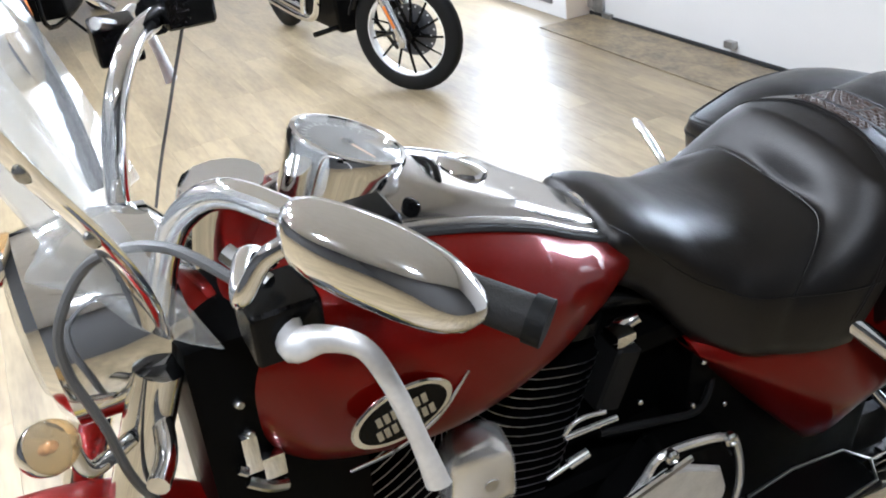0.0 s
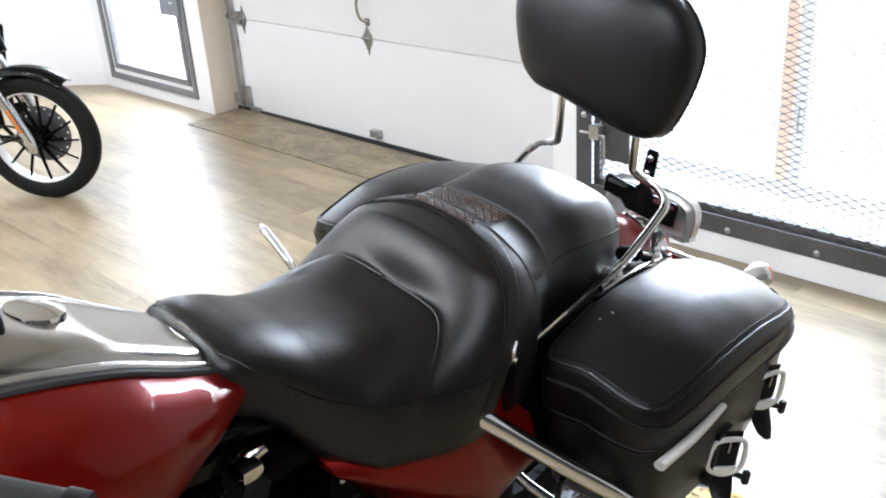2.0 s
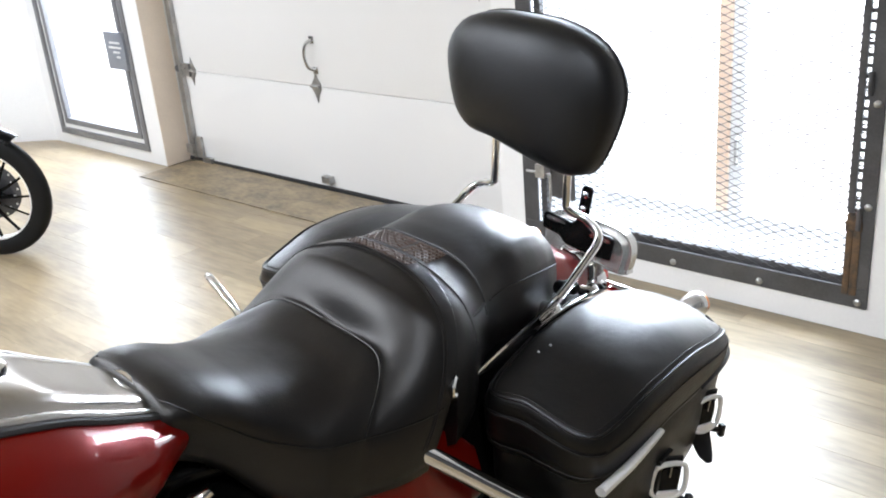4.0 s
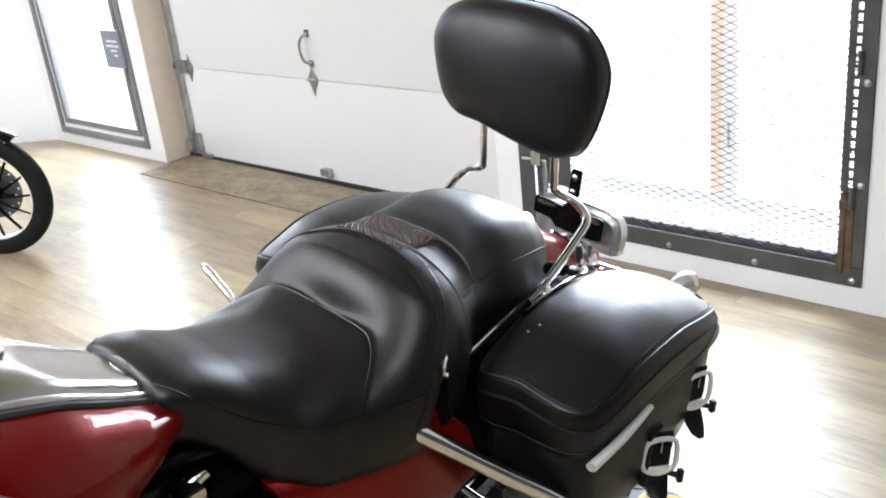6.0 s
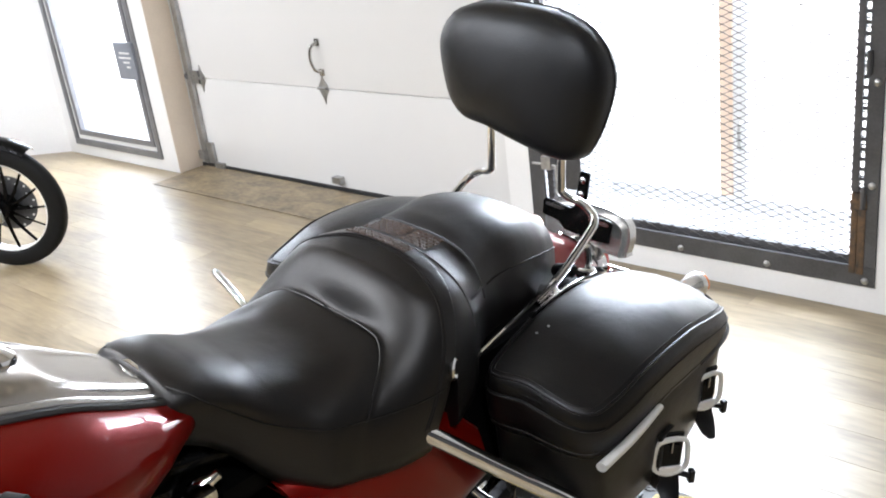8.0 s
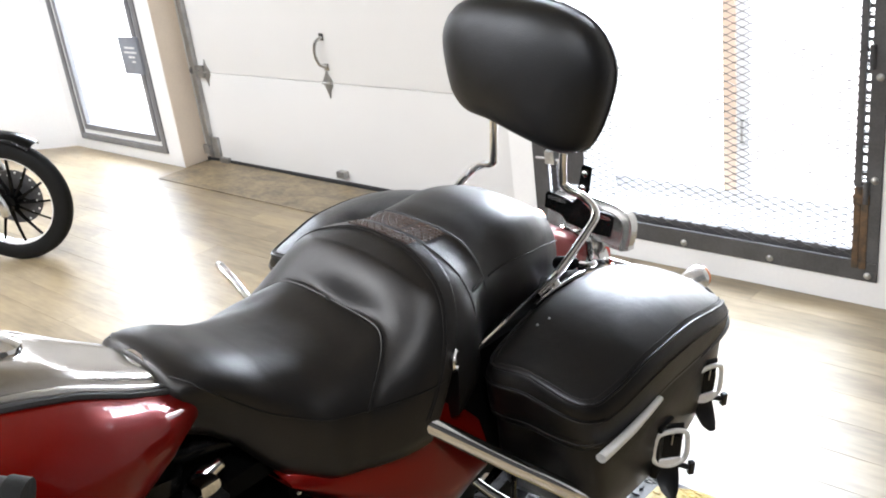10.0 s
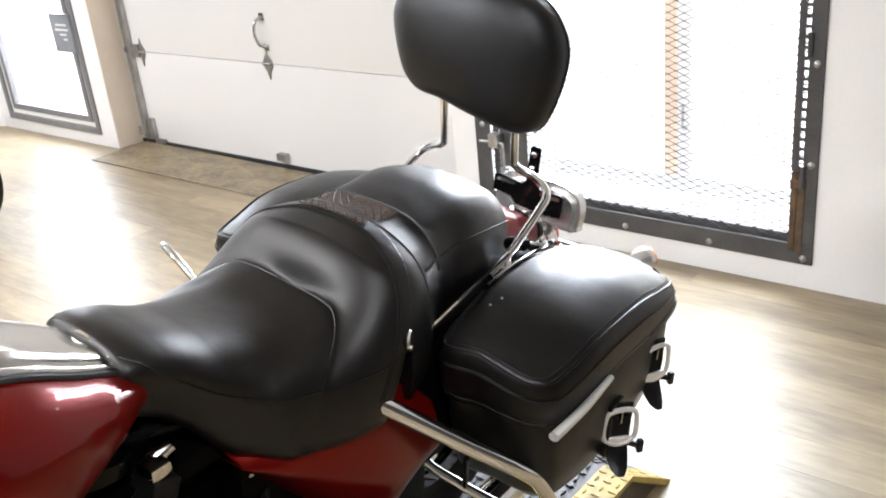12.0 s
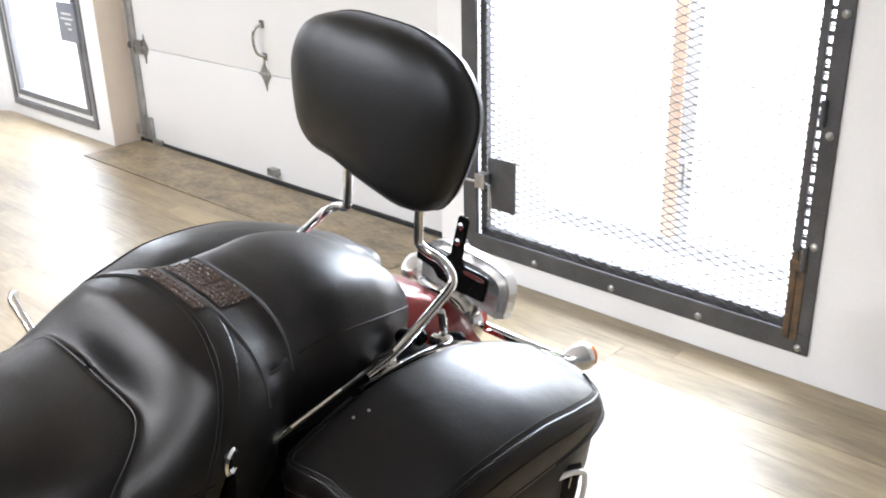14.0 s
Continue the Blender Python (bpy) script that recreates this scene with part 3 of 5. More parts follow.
def seat_at(y, a, grow=0.0):
    """A point of the seat's skin at length y and angle a over its width, 0 at its left foot."""
    w, zt, zb = table(y, SY, SWD) + grow, table(y, SY, ST) + grow, table(y, SY, SB)
    rider = max(0.0, min(1.0, (-2.05 - y) / 0.1))
    c, s = math.cos(a), math.sin(a)
    px, pz = (0.80 * rider + 0.62 * (1 - rider)), (0.62 * rider + 0.5 * (1 - rider))
    x = w * math.copysign(abs(c) ** px, c)
    x *= 1 - 0.28 * max(0.0, min(1.0, (-2.45 - y) / 0.12)) * (1 - max(s, 0)) ** 1.5
    z = zb + (zt - zb) * max(s, 0) ** pz
    if rider > 0:
        slope = 29.0 * max(0.0, abs(x) - 0.11)
        d = (y - crease_y(x)) / math.sqrt(1 + slope * slope)
        deep = math.exp(-((x - 0.02) / 0.085) ** 2)
        side = math.exp(-(x / 0.21) ** 8)
        up = max(0.0, min(1.0, d / 0.070))
        up = up * up * (3 - 2 * up)
        swell = 0.034 * side * up * math.exp(-max(d - 0.070, 0) / 0.10)
        dip = 0.022 * deep * math.exp(-((d - 0.011) / 0.013) ** 2) + 0.0045 * side * math.exp(-((d - 0.002) / 0.009) ** 2)
        puff = rider * (swell - dip + 0.010 * side * math.exp(-((d + 0.030) / 0.045) ** 2))
        x += puff * 0.7 * c
        z += puff * max(s, 0.0)
    return Vector((x, y, z))


def seat_skin(y0, y1, ny, na, mat, name, parent, grow=0.0, a0=0.0, a1=math.pi, label=""):
    bm = bmesh.new()
    rows = []
    for i in range(ny + 1):
        y = y0 + (y1 - y0) * i / ny
        row = [seat_at(y, a0 + (a1 - a0) * j / na, grow) for j in range(na + 1)]
        row += [Vector((p.x * 0.9, p.y, p.z - 0.02)) for p in (row[-1], row[0])] if grow == 0 else [Vector((p.x * 0.97, p.y, p.z - 0.012)) for p in (row[-1], row[0])]
        rows.append(row)
    rings(bm, rows)
    return bp(name, bm, mat, parent, label, 60)


def angle_at(y, x):
    """The skin angle at which the seat is x off its middle."""
    lo, hi = 0.0, math.pi
    for _ in range(30):
        m = (lo + hi) / 2
        if seat_at(y, m).x > x:
            lo = m
        else:
            hi = m
    return (lo + hi) / 2


seat = bp("seat", box(-0.10, 0.10, -2.60, -1.75, 0.66, 0.70, 0.01), MATT, bike, "black leather two-up seat")


def rider_end(y, a):
    """Where the rider's skin stops: its hind edge leans forward down the sides."""
    h = max(math.sin(a), 0.0) ** 0.62
    return -2.275 + 0.11 * h + 0.05 * h * h


rows = []
for i in range(151):
    row = []
    for j in range(85):
        a = math.pi * j / 84
        e = rider_end(0, a)
        row.append(seat_at(-2.680 + (e + 2.680) * i / 150, a))
    rows.append(row + [Vector((p.x * 0.9, p.y, p.z - 0.02)) for p in (row[-1], row[0])])
rows.append([Vector((p.x * 0.975, p.y + 0.004, p.z - 0.004)) for p in rows[-1]])
rows.append([Vector((p.x * 0.90, p.y + 0.002, p.z - 0.016)) for p in rows[-1]])
bm = bmesh.new()
rings(bm, rows)
rider = bp("rider_seat", bm, LEATHER, seat, "smooth black leather rider saddle with a stitched bolster", 60)
pill = seat_skin(-2.20, -1.69, 60, 60, LEATHER, "pillion", seat, label="black leather passenger pad")


def weave(y0, y1, rows_, a0, a1, name, label):
    """Pillowed strips over and under one another, laid on the seat's skin."""
    v, f = [], []
    cols = int(0.145 / ((y1 - y0) / rows_))
    for i in range(rows_):
        for j in range(cols):
            ya, yb = y0 + (y1 - y0) * i / rows_, y0 + (y1 - y0) * (i + 1) / rows_
            aa, ab = a0 + (a1 - a0) * j / cols, a0 + (a1 - a0) * (j + 1) / cols
            over = (i + j) % 2
            n0 = len(v)
            for u in (0.0, 0.5, 1.0):
                for w in (0.0, 0.5, 1.0):
                    dome = (1 - 0.8 * abs(2 * u - 1)) * (1 - 0.8 * abs(2 * w - 1))
                    g = 0.0022 + (0.0034 if over else 0.0014) * dome
                    v.append(seat_at(ya + (yb - ya) * (0.04 + 0.92 * u), aa + (ab - aa) * (0.04 + 0.92 * w), g) + Vector(UP))
            for u in range(2):
                for w in range(2):
                    q = n0 + 3 * u + w
                    f.append((q, q + 1, q + 4, q + 3))
    me = bpy.data.meshes.new(name)
    me.from_pydata(v, [], f)
    me.materials.append(WOVEN)
    ob = new(name, me)
    ob.parent = seat
    ob["label"] = label


weave(-2.109, -2.053, 6, angle_at(-2.085, 0.066), angle_at(-2.085, -0.086), "woven_band", "basket-weave leather band across the seat")
weave(-2.147, -2.120, 3, angle_at(-2.135, 0.058), angle_at(-2.135, -0.092), "woven_strip", "narrow brown-black woven strip")


def seat_cord(name, pts, r, mat, parent, lift_by=0.001):
    bp(name, tube([seat_at(y, a, lift_by) for y, a in pts], r, 6, 2), mat, parent)


for s in (-1, 1):
    pts = []
    for k in range(14):
        x = s * (0.005 + 0.189 * k / 13)
        y = crease_y(x) - 0.004
        pts.append((y, angle_at(y, x)))
    seat_cord("piping", pts, 0.0022, LEATHER, rider)
    hem = [(y, table(y, [-2.65, -2.62, -2.576, -2.505, -2.458, -2.384, -2.32, -2.235], [1.0, 0.55, 0.36, 0.40, 0.38, 0.41, 0.39, 0.28])) for y in (-2.65 + 0.415 * k / 24 for k in range(25))]
    seat_cord("seam", [(y, a if s > 0 else math.pi - a) for y, a in hem], 0.0014, LEATHER, rider)
    seat_cord("seam", [(-2.03 + 0.33 * k / 12, 0.45 if s > 0 else math.pi - 0.45) for k in range(13)], 0.0015, THREAD, pill)
for y, r in ((-2.116, 0.0026), (-2.046, 0.0030)):
    seat_cord("band_groove", [(y, 0.34 + (math.pi - 0.68) * k / 24) for k in range(25)], r, SEAL, pill, -0.0004)
for dy in (-0.014, -0.022):
    pts = []
    for k in range(29):
        a = 0.10 + (math.pi - 0.20) * k / 28
        pts.append((rider_end(0, a) - 0.02 + dy, a))
    seat_cord("stitching", pts, 0.0010, THREAD, rider)
c0 = Vector((0.216, -2.208, 0.774))
bp("concho", turned([(0.013, -0.002), (0.0195, 0.003), (0.021, 0.007), (0.017, 0.010), (0.0125, 0.006)], along(c0, (1, 0.55, 0.05)), 24), CHROME, seat, "chrome side ring")
sl = seat_at(-2.085, 0.52, 0.004)
bp("strap_slot", tube([sl + Vector((0.0, -0.022, -0.004)), sl, sl + Vector((-0.004, 0.022, 0.006))], 0.005, 8, 3, False, None, 0.6), SEAL, seat, "black strap slot")

# tank
TY = [-3.250, -3.22, -3.14, -3.02, -2.92, -2.80, -2.70, -2.63, -2.59]
TT = [0.91, 0.975, 1.03, 1.045, 1.03, 0.985, 0.925, 0.885, 0.845]
TW = [0.05, 0.12, 0.185, 0.215, 0.218, 0.195, 0.150, 0.105, 0.06]
TB = [0.83, 0.775, 0.735, 0.724, 0.737, 0.775, 0.812, 0.830, 0.828]


def tank_at(y, a, grow=0.0):
    w, zt, zb = table(y, TY, TW) + grow, table(y, TY, TT) + grow, table(y, TY, TB) - grow
    zm = zb + (zt - zb) * 0.48
    c, s = math.cos(a), math.sin(a)
    x = w * math.copysign(abs(c) ** 0.72, c)
    z = zm + ((zt - zm) if s > 0 else (zm - zb)) * math.copysign(abs(s) ** (0.85 if s > 0 else 0.6), s)
    return Vector((x, y, z))


bm = bmesh.new()
rings(bm, [[tank_at(TY[0] + (TY[-1] - TY[0]) * i / 60, 2 * math.pi * j / 64) for j in range(64)] for i in range(61)])
tank = bp("fuel_tank", bm, RED, bike, "glossy dark red fuel tank", 70)


def tank_angle(y, x):
    lo, hi = 0.0, math.pi
    for _ in range(30):
        m = (lo + hi) / 2
        if tank_at(y, m).x > x:
            lo = m
        else:
            hi = m
    return (lo + hi) / 2


def tank_patch(name, ys, half, rise, mat, parent, label="", n=14):
    """A console skin that follows the tank's back: half widths and rises along it."""
    rows = []
    for i in range(41):
        y = ys[0] + (ys[-1] - ys[0]) * i / 40
        h, r = table(y, ys, half), table(y, ys, rise)
        row = []
        for j in range(n + 1):
            x = h * (1 - 2 * j / n)
            base = tank_at(y, tank_angle(y, x)).z
            mid = tank_at(y, math.pi / 2).z
            edge = 1 - abs(x / h) ** 6
            row.append(Vector((x, y, base * (1 - edge) + (mid + r) * edge * 0.55 + base * edge * 0.45 + 0.004)))
        row += [Vector((p.x, p.y, p.z - 0.03)) for p in (row[-1], row[0])]
        rows.append(row)
    bm = bmesh.new()
    rings(bm, rows)
    return bp(name, bm, mat, parent, label, 50)


DYS = [-3.10, -3.02, -2.94, -2.86, -2.76, -2.655]
console = tank_patch("dash_console", DYS, [0.065, 0.088, 0.094, 0.092, 0.083, 0.068], [0.03, 0.04, 0.035, 0.028, 0.026, 0.02], CONSOLE, bike, "chrome dash console along the tank")
sp = along((0, -3.0, 1.105), (0, 0.42, 1))
speedo = bp("speedometer", turned([(0.070, -0.075), (0.074, -0.01), (0.076, 0.006), (0.074, 0.013), (0.068, 0.014), (0.064, 0.006), (0.0, 0.006)], sp, 40), CHROME, bike, "round chrome-rimmed speedometer")
bp("dial", turned([(0.0635, 0.0065), (0.0, 0.0066)], sp, 40), DIAL, speedo, "grey dial face")
for k in range(24):
    a = radians(-40 + 260 * k / 23)
    bp("tick", slab([(0.050, -0.0006), (0.058, -0.0006), (0.058, 0.0006), (0.050, 0.0006)], sp @ Matrix.Rotation(a, 4, "Z") @ Matrix.Translation((0, 0, 0.007)), 0.0005), LETTER, speedo)
bp("needle", slab([(-0.01, -0.002), (0.046, -0.0005), (0.046, 0.0005), (-0.01, 0.002)], sp @ Matrix.Rotation(3.6, 4, "Z") @ Matrix.Translation((0, 0, 0.008)), 0.001), ORANGE, speedo)
bp("hub", turned([(0.008, 0.0085), (0.007, 0.011), (0, 0.0115)], sp, 16), BLACK, speedo)
gl = bp("lens", turned([(0.066, 0.0125), (0.0, 0.0145)], sp, 40), PLASTIC, speedo)
gl.visible_shadow = False
bp("side_knob", turned([(0.012, 0), (0.012, 0.014), (0.009, 0.018), (0, 0.018)], along((0.074, -2.955, 1.045), (1, 0, 0.3)), 18), BLACK, console, "black rubber knob")
bp("console_slot", tube([(0.05, -2.90, 1.036), (0, -2.885, 1.046), (-0.05, -2.90, 1.036)], 0.006, 8), BLACK, console)
cap = bp("filler_cap", turned([(0.036, -0.03), (0.037, -0.008), (0.034, -0.002), (0.022, 0.001), (0.0, 0.002)], along((-0.01, -2.835, 1.028), (0, 0.28, 1)), 28), CHROME, console, "round chrome cap on the console")
for s in (-1, 1):
    st = [tank_at(y, tank_angle(y, s * x), 0.003) for y, x in ((-3.08, 0.080), (-3.0, 0.098), (-2.90, 0.102), (-2.80, 0.096), (-2.72, 0.084), (-2.655, 0.070))]
    bp("console_strip", tube(st, [0.007, 0.008, 0.008, 0.008, 0.007, 0.005], 10, 6), SATIN, console, "bright trim strip")
    bp("strip_gasket", tube([p + Vector((s * 0.010, 0, -0.004)) for p in st], 0.006, 8, 6), SEAL, console)
bp("console_tail", tube([(0.060, -2.658, 0.893), (0.03, -2.652, 0.912), (0, -2.65, 0.917), (-0.03, -2.652, 0.912), (-0.060, -2.658, 0.893)], 0.005, 8), CHROME, console)

# tank emblem: chrome oval with dark field, plain bars in place of its wording
em_m = Matrix.Translation((0.219, -3.045, 0.865)) @ Matrix(((0, 0, 1, 0), (1, 0, 0, 0), (0, 1, 0, 0), (0, 0, 0, 1))) @ Matrix.Rotation(radians(12), 4, "Z")
emblem = bp("tank_emblem", slab(oval(0.068, 0.042), em_m, 0.006, 0.002), CHROME, tank, "chrome-rimmed oval tank emblem")
bp("field", slab(oval(0.059, 0.034), em_m @ Matrix.Translation((0, 0, 0.004)), 0.003), BLACK, emblem)
for z, n, w in ((0.010, 7, 0.0058), (-0.012, 8, 0.0058)):
    for k in range(n):
        x = (k - (n - 1) / 2) * w * 1.75
        bp("bar", slab([(x - w * 0.6, z - 0.008), (x + w * 0.6, z - 0.008), (x + w * 0.6, z + 0.008), (x - w * 0.6, z + 0.008)], em_m @ Matrix.Translation((0, 0, 0.0068)), 0.0012), SATIN, emblem)
bp("emblem_wing", tube([em_m @ Vector(p) for p in ((-0.085, -0.046, 0.003), (-0.02, -0.05, 0.005), (0.04, -0.034, 0.005), (0.095, 0.006, 0.002))], [0.002, 0.0035, 0.0035, 0.0015], 8), CHROME, emblem)

# engine: two finned cylinders, covers, primary case
engine = bp("engine", box(-0.15, 0.13, -2.98, -2.48, 0.20, 0.46, 0.04, 3), MATT, bike, "black twin engine with polished fin edges")
for base, topp in (((0.0, -2.82, 0.44), (0.0, -2.735, 0.74)), ((0.0, -2.92, 0.42), (0.0, -3.08, 0.72))):
    d = (Vector(topp) - Vector(base))
    h = d.length
    cm = along(base, d)
    cyl = bp("cylinder", turned([(0.075, 0), (0.075, h)], cm, 24), MATT, engine)
    for k in range(15):
        z = 0.03 + (h - 0.06) * k / 14
        bp("fin", slab(oval(0.112, 0.105, 30, 0.7), cm @ Matrix.Translation((0, 0, z)), 0.004, 0.0012, 1), MATT, cyl)
        bp("fin_edge", tube([cm @ Vector((x * 1.003, y * 1.003, z + 0.002)) for x, y in oval(0.112, 0.105, 24, 0.7)], 0.0010, 4, 1, True), FIN, cyl)
    rb = bp("rocker_box", slab(oval(0.105, 0.085, 24, 0.6), cm @ Matrix.Translation((0, 0, h)), 0.05, 0.012), BLACK, engine)
    for sx in (-1, 1):
        bp("rocker_bolt", turned([(0.009, 0), (0.009, 0.012), (0.006, 0.016), (0, 0.016)], cm @ Matrix.Translation((0.07 * sx, 0.06, h + 0.05)), 8), CHROME, rb)
prim = [(-2.97, 0.30), (-2.93, 0.36), (-2.84, 0.385), (-2.71, 0.41), (-2.640, 0.480), (-2.600, 0.528), (-2.475, 0.503), (-2.435, 0.44), (-2.42, 0.34), (-2.44, 0.26), (-2.6, 0.20), (-2.85, 0.20), (-2.94, 0.23)]
pm = Matrix(((0, 0, 1, 0.13), (1, 0, 0, 0), (0, 1, 0, 0), (0, 0, 0, 1)))
primary = bp("primary_cover", slab(prim, pm, 0.065, 0.012, 3), MATT, engine, "black primary case with bright edges")
bp("case_edge", tube([(0.193, y, z) for y, z in ((-2.84, 0.387), (-2.71, 0.413), (-2.642, 0.480), (-2.600, 0.528), (-2.475, 0.503), (-2.437, 0.445), (-2.422, 0.35), (-2.44, 0.262))], 0.0075, 8, 5), POLISHED, primary, "polished rounded edge")
for y, z in ((-2.592, 0.524), (-2.470, 0.500)):
    bp("cover_bolt", turned([(0.013, 0), (0.013, 0.010), (0.009, 0.014), (0.006, 0.010), (0, 0.010)], along((0.194, y, z), (1, 0, 0.15)), 10), SATIN, primary)
bp("inspection_cover", slab([(-2.72, 0.34), (-2.685, 0.44), (-2.645, 0.484), (-2.600, 0.500), (-2.554, 0.487), (-2.485, 0.446), (-2.464, 0.385), (-2.480, 0.31), (-2.54, 0.25), (-2.64, 0.25)], pm @ Matrix.Translation((0, 0, 0.063)), 0.016, 0.006, 2), NICKEL, primary, "pale polished cover plate")
hm = Matrix.Translation((0.135, -2.912, 0.645)) @ Matrix.Rotation(radians(-6), 4, "Z") @ Matrix(((0, 0, 1, 0), (1, 0, 0, 0), (0, 1, 0, 0), (0, 0, 0, 1)))
horn_o = [(p.x, p.y) for p in smooth_line([(x, z, 0) for x, z in ((-0.048, -0.07), (-0.055, 0.0), (-0.050, 0.035), (-0.028, 0.062), (0.005, 0.066), (0.036, 0.050), (0.050, 0.018), (0.052, -0.03), (0.045, -0.07))], 3, True)]
bm = bmesh.new()
rings(bm, [[hm @ Vector((x * g, z * g, h)) for x, z in horn_o] for g, h in ((0.95, 0.0), (1.0, 0.006), (1.0, 0.030), (0.95, 0.046), (0.82, 0.056), (0.5, 0.060), (0.15, 0.061))])
horn = bp("horn_cover", bm, POLISHED, bike, "rounded chrome horn cover", 60)
bp("horn_badge", turned([(0.012, 0), (0.011, 0.002), (0, 0.002)], along((0.1955, -2.912, 0.635), (1, -0.1, 0.0)), 20), SATIN, horn)
for k, pts in enumerate((((0.10, -3.05, 0.80), (0.11, -3.10, 0.55), (0.12, -3.05, 0.25), (0.13, -2.9, 0.17)), ((0.08, -2.53, 0.72), (0.09, -2.47, 0.6), (0.10, -2.45, 0.4), (0.11, -2.44, 0.2)), ((0.06, -3.16, 0.9), (0.06, -2.9, 0.82), (0.06, -2.55, 0.74), (0.10, -2.35, 0.66)), ((0.13, -2.9, 0.17), (0.14, -2.6, 0.15), (0.14, -2.3, 0.16)))):
    bp("frame_tube", tube(pts, 0.018, 10, 5), BLACK, bike)
bm = box(-0.03, 0.03, -0.024, 0.024, -0.06, 0.06, 0.012, 3)
bm.transform(Matrix.Translation((0.10, -2.650, 0.655)) @ Matrix.Rotation(radians(-18), 4, "X"))
bp("coil_cover", bm, RUBBER, engine, "dark grey coil cover")
for pts, rr in ((((0.15, -2.762, 0.609), (0.15, -2.667, 0.605)), 0.0055), (((0.148, -2.760, 0.612), (0.149, -2.752, 0.627), (0.15, -2.73, 0.636), (0.15, -2.690, 0.629)), 0.004), (((0.15, -2.790, 0.533), (0.15, -2.751, 0.545)), 0.004), (((0.15, -2.752, 0.545), (0.15, -2.717, 0.554)), 0.0085)):
    bp("engine_pipe", tube(pts, rr, 10, 4), POLISHED, engine, "bright engine pipe")
bp("valve_fitting", turned([(0.018, 0), (0.018, 0.02), (0.011, 0.03), (0.011, 0.045), (0, 0.045)], along((0.09, -2.640, 0.725), (0.3, 0.8, 0.5)), 10), CHROME, engine)
bp("valve_cap", box(0.090, 0.130, -2.660, -2.624, 0.722, 0.745, 0.009), CHROME, engine)
for y, z in ((-3.214, 0.844), (-3.203, 0.779), (-3.218, 0.895)):
    bp("bracket_nut", turned([(0.007, 0), (0.007, 0.010), (0.004, 0.014), (0, 0.014)], along((0.138, y, z), (1, 0.2, 0.3)), 8), SATIN, engine)
brk = bp("cable_bracket", box(0.136, 0.152, -3.226, -3.206, 0.785, 0.846, 0.003), CHROME, engine, "bright metal cable bracket")
bp("bracket_plate", box(0.140, 0.156, -3.207, -3.178, 0.768, 0.806, 0.004), CHROME, brk)
bp("bracket_clip", tube([(0.150, -3.228, 0.775), (0.154, -3.205, 0.758), (0.150, -3.182, 0.745)], 0.008, 8, 3), SATIN, brk)
bp("cable_end", tube([(0.150, -3.236, 0.800), (0.152, -3.226, 0.792)], 0.006, 8, 1), SATIN, brk)
bp("shift_rod", tube([(0.20, -2.95, 0.34), (0.215, -2.72, 0.47), (0.20, -2.55, 0.50)], 0.007, 8), CHROME, engine)
bp("oil_line", tube([(0.11, -2.44, 0.56), (0.15, -2.50, 0.54), (0.15, -2.60, 0.56), (0.13, -2.68, 0.56)], 0.007, 8), RUBBER, engine)
for y, z in ((-2.51, 0.55), (-2.44, 0.52), (-2.40, 0.60), (-2.62, 0.61), (-2.5, 0.64)):
    bp("engine_bolt", turned([(0.005, 0), (0.005, 0.006), (0.003, 0.008), (0, 0.008)], along((0.142, y, z), (1, 0, 0.2)), 8), SATIN, engine)
# added black fillers, so the gaps beside the engine stay dark
bp("engine_backing", box(-0.06, 0.05, -3.05, -2.42, 0.36, 0.80, 0.02), MATT, bike)
bp("inner_panel", box(0.02, 0.12, -2.50, -2.02, 0.08, 0.66, 0.02), MATT, bike, "black filler panel added to close the gap below the seat")
bp("fork_yoke_shroud", box(-0.13, 0.14, -3.27, -3.06, 0.48, 0.99, 0.03), MATT, bike)

# side cover below the seat
rows = []
for i in range(13):
    t = i / 12
    y = -2.515 + 0.40 * t
    ztop = 0.672 + 0.03 * math.sin(t * 2.6) - 0.10 * max(0.0, (t - 0.62) / 0.38) ** 1.6
    zlow = 0.655 - 0.32 * min(1, t / 0.72) ** 0.95 + 0.10 * max(0, (t - 0.72) / 0.28)
    out = 0.125 + 0.075 * math.sin(min(1, t * 1.4) * math.pi / 2)
    rows.append([Vector((out + 0.026 * math.sin(min(1.0, q / 0.55) * math.pi / 2) - 0.060 * max(0.0, (q - 0.55) / 0.45) ** 1.6, y, ztop + (zlow - ztop) * q)) for q in (k / 24 for k in range(25))])
rows = [r + [p + Vector((-0.02, 0, 0)) for p in reversed(r)] for r in rows]
bm = bmesh.new()
rings(bm, rows)
bp("side_cover", bm, RED, bike, "glossy dark red side cover", 60)

# rear wheel and fender


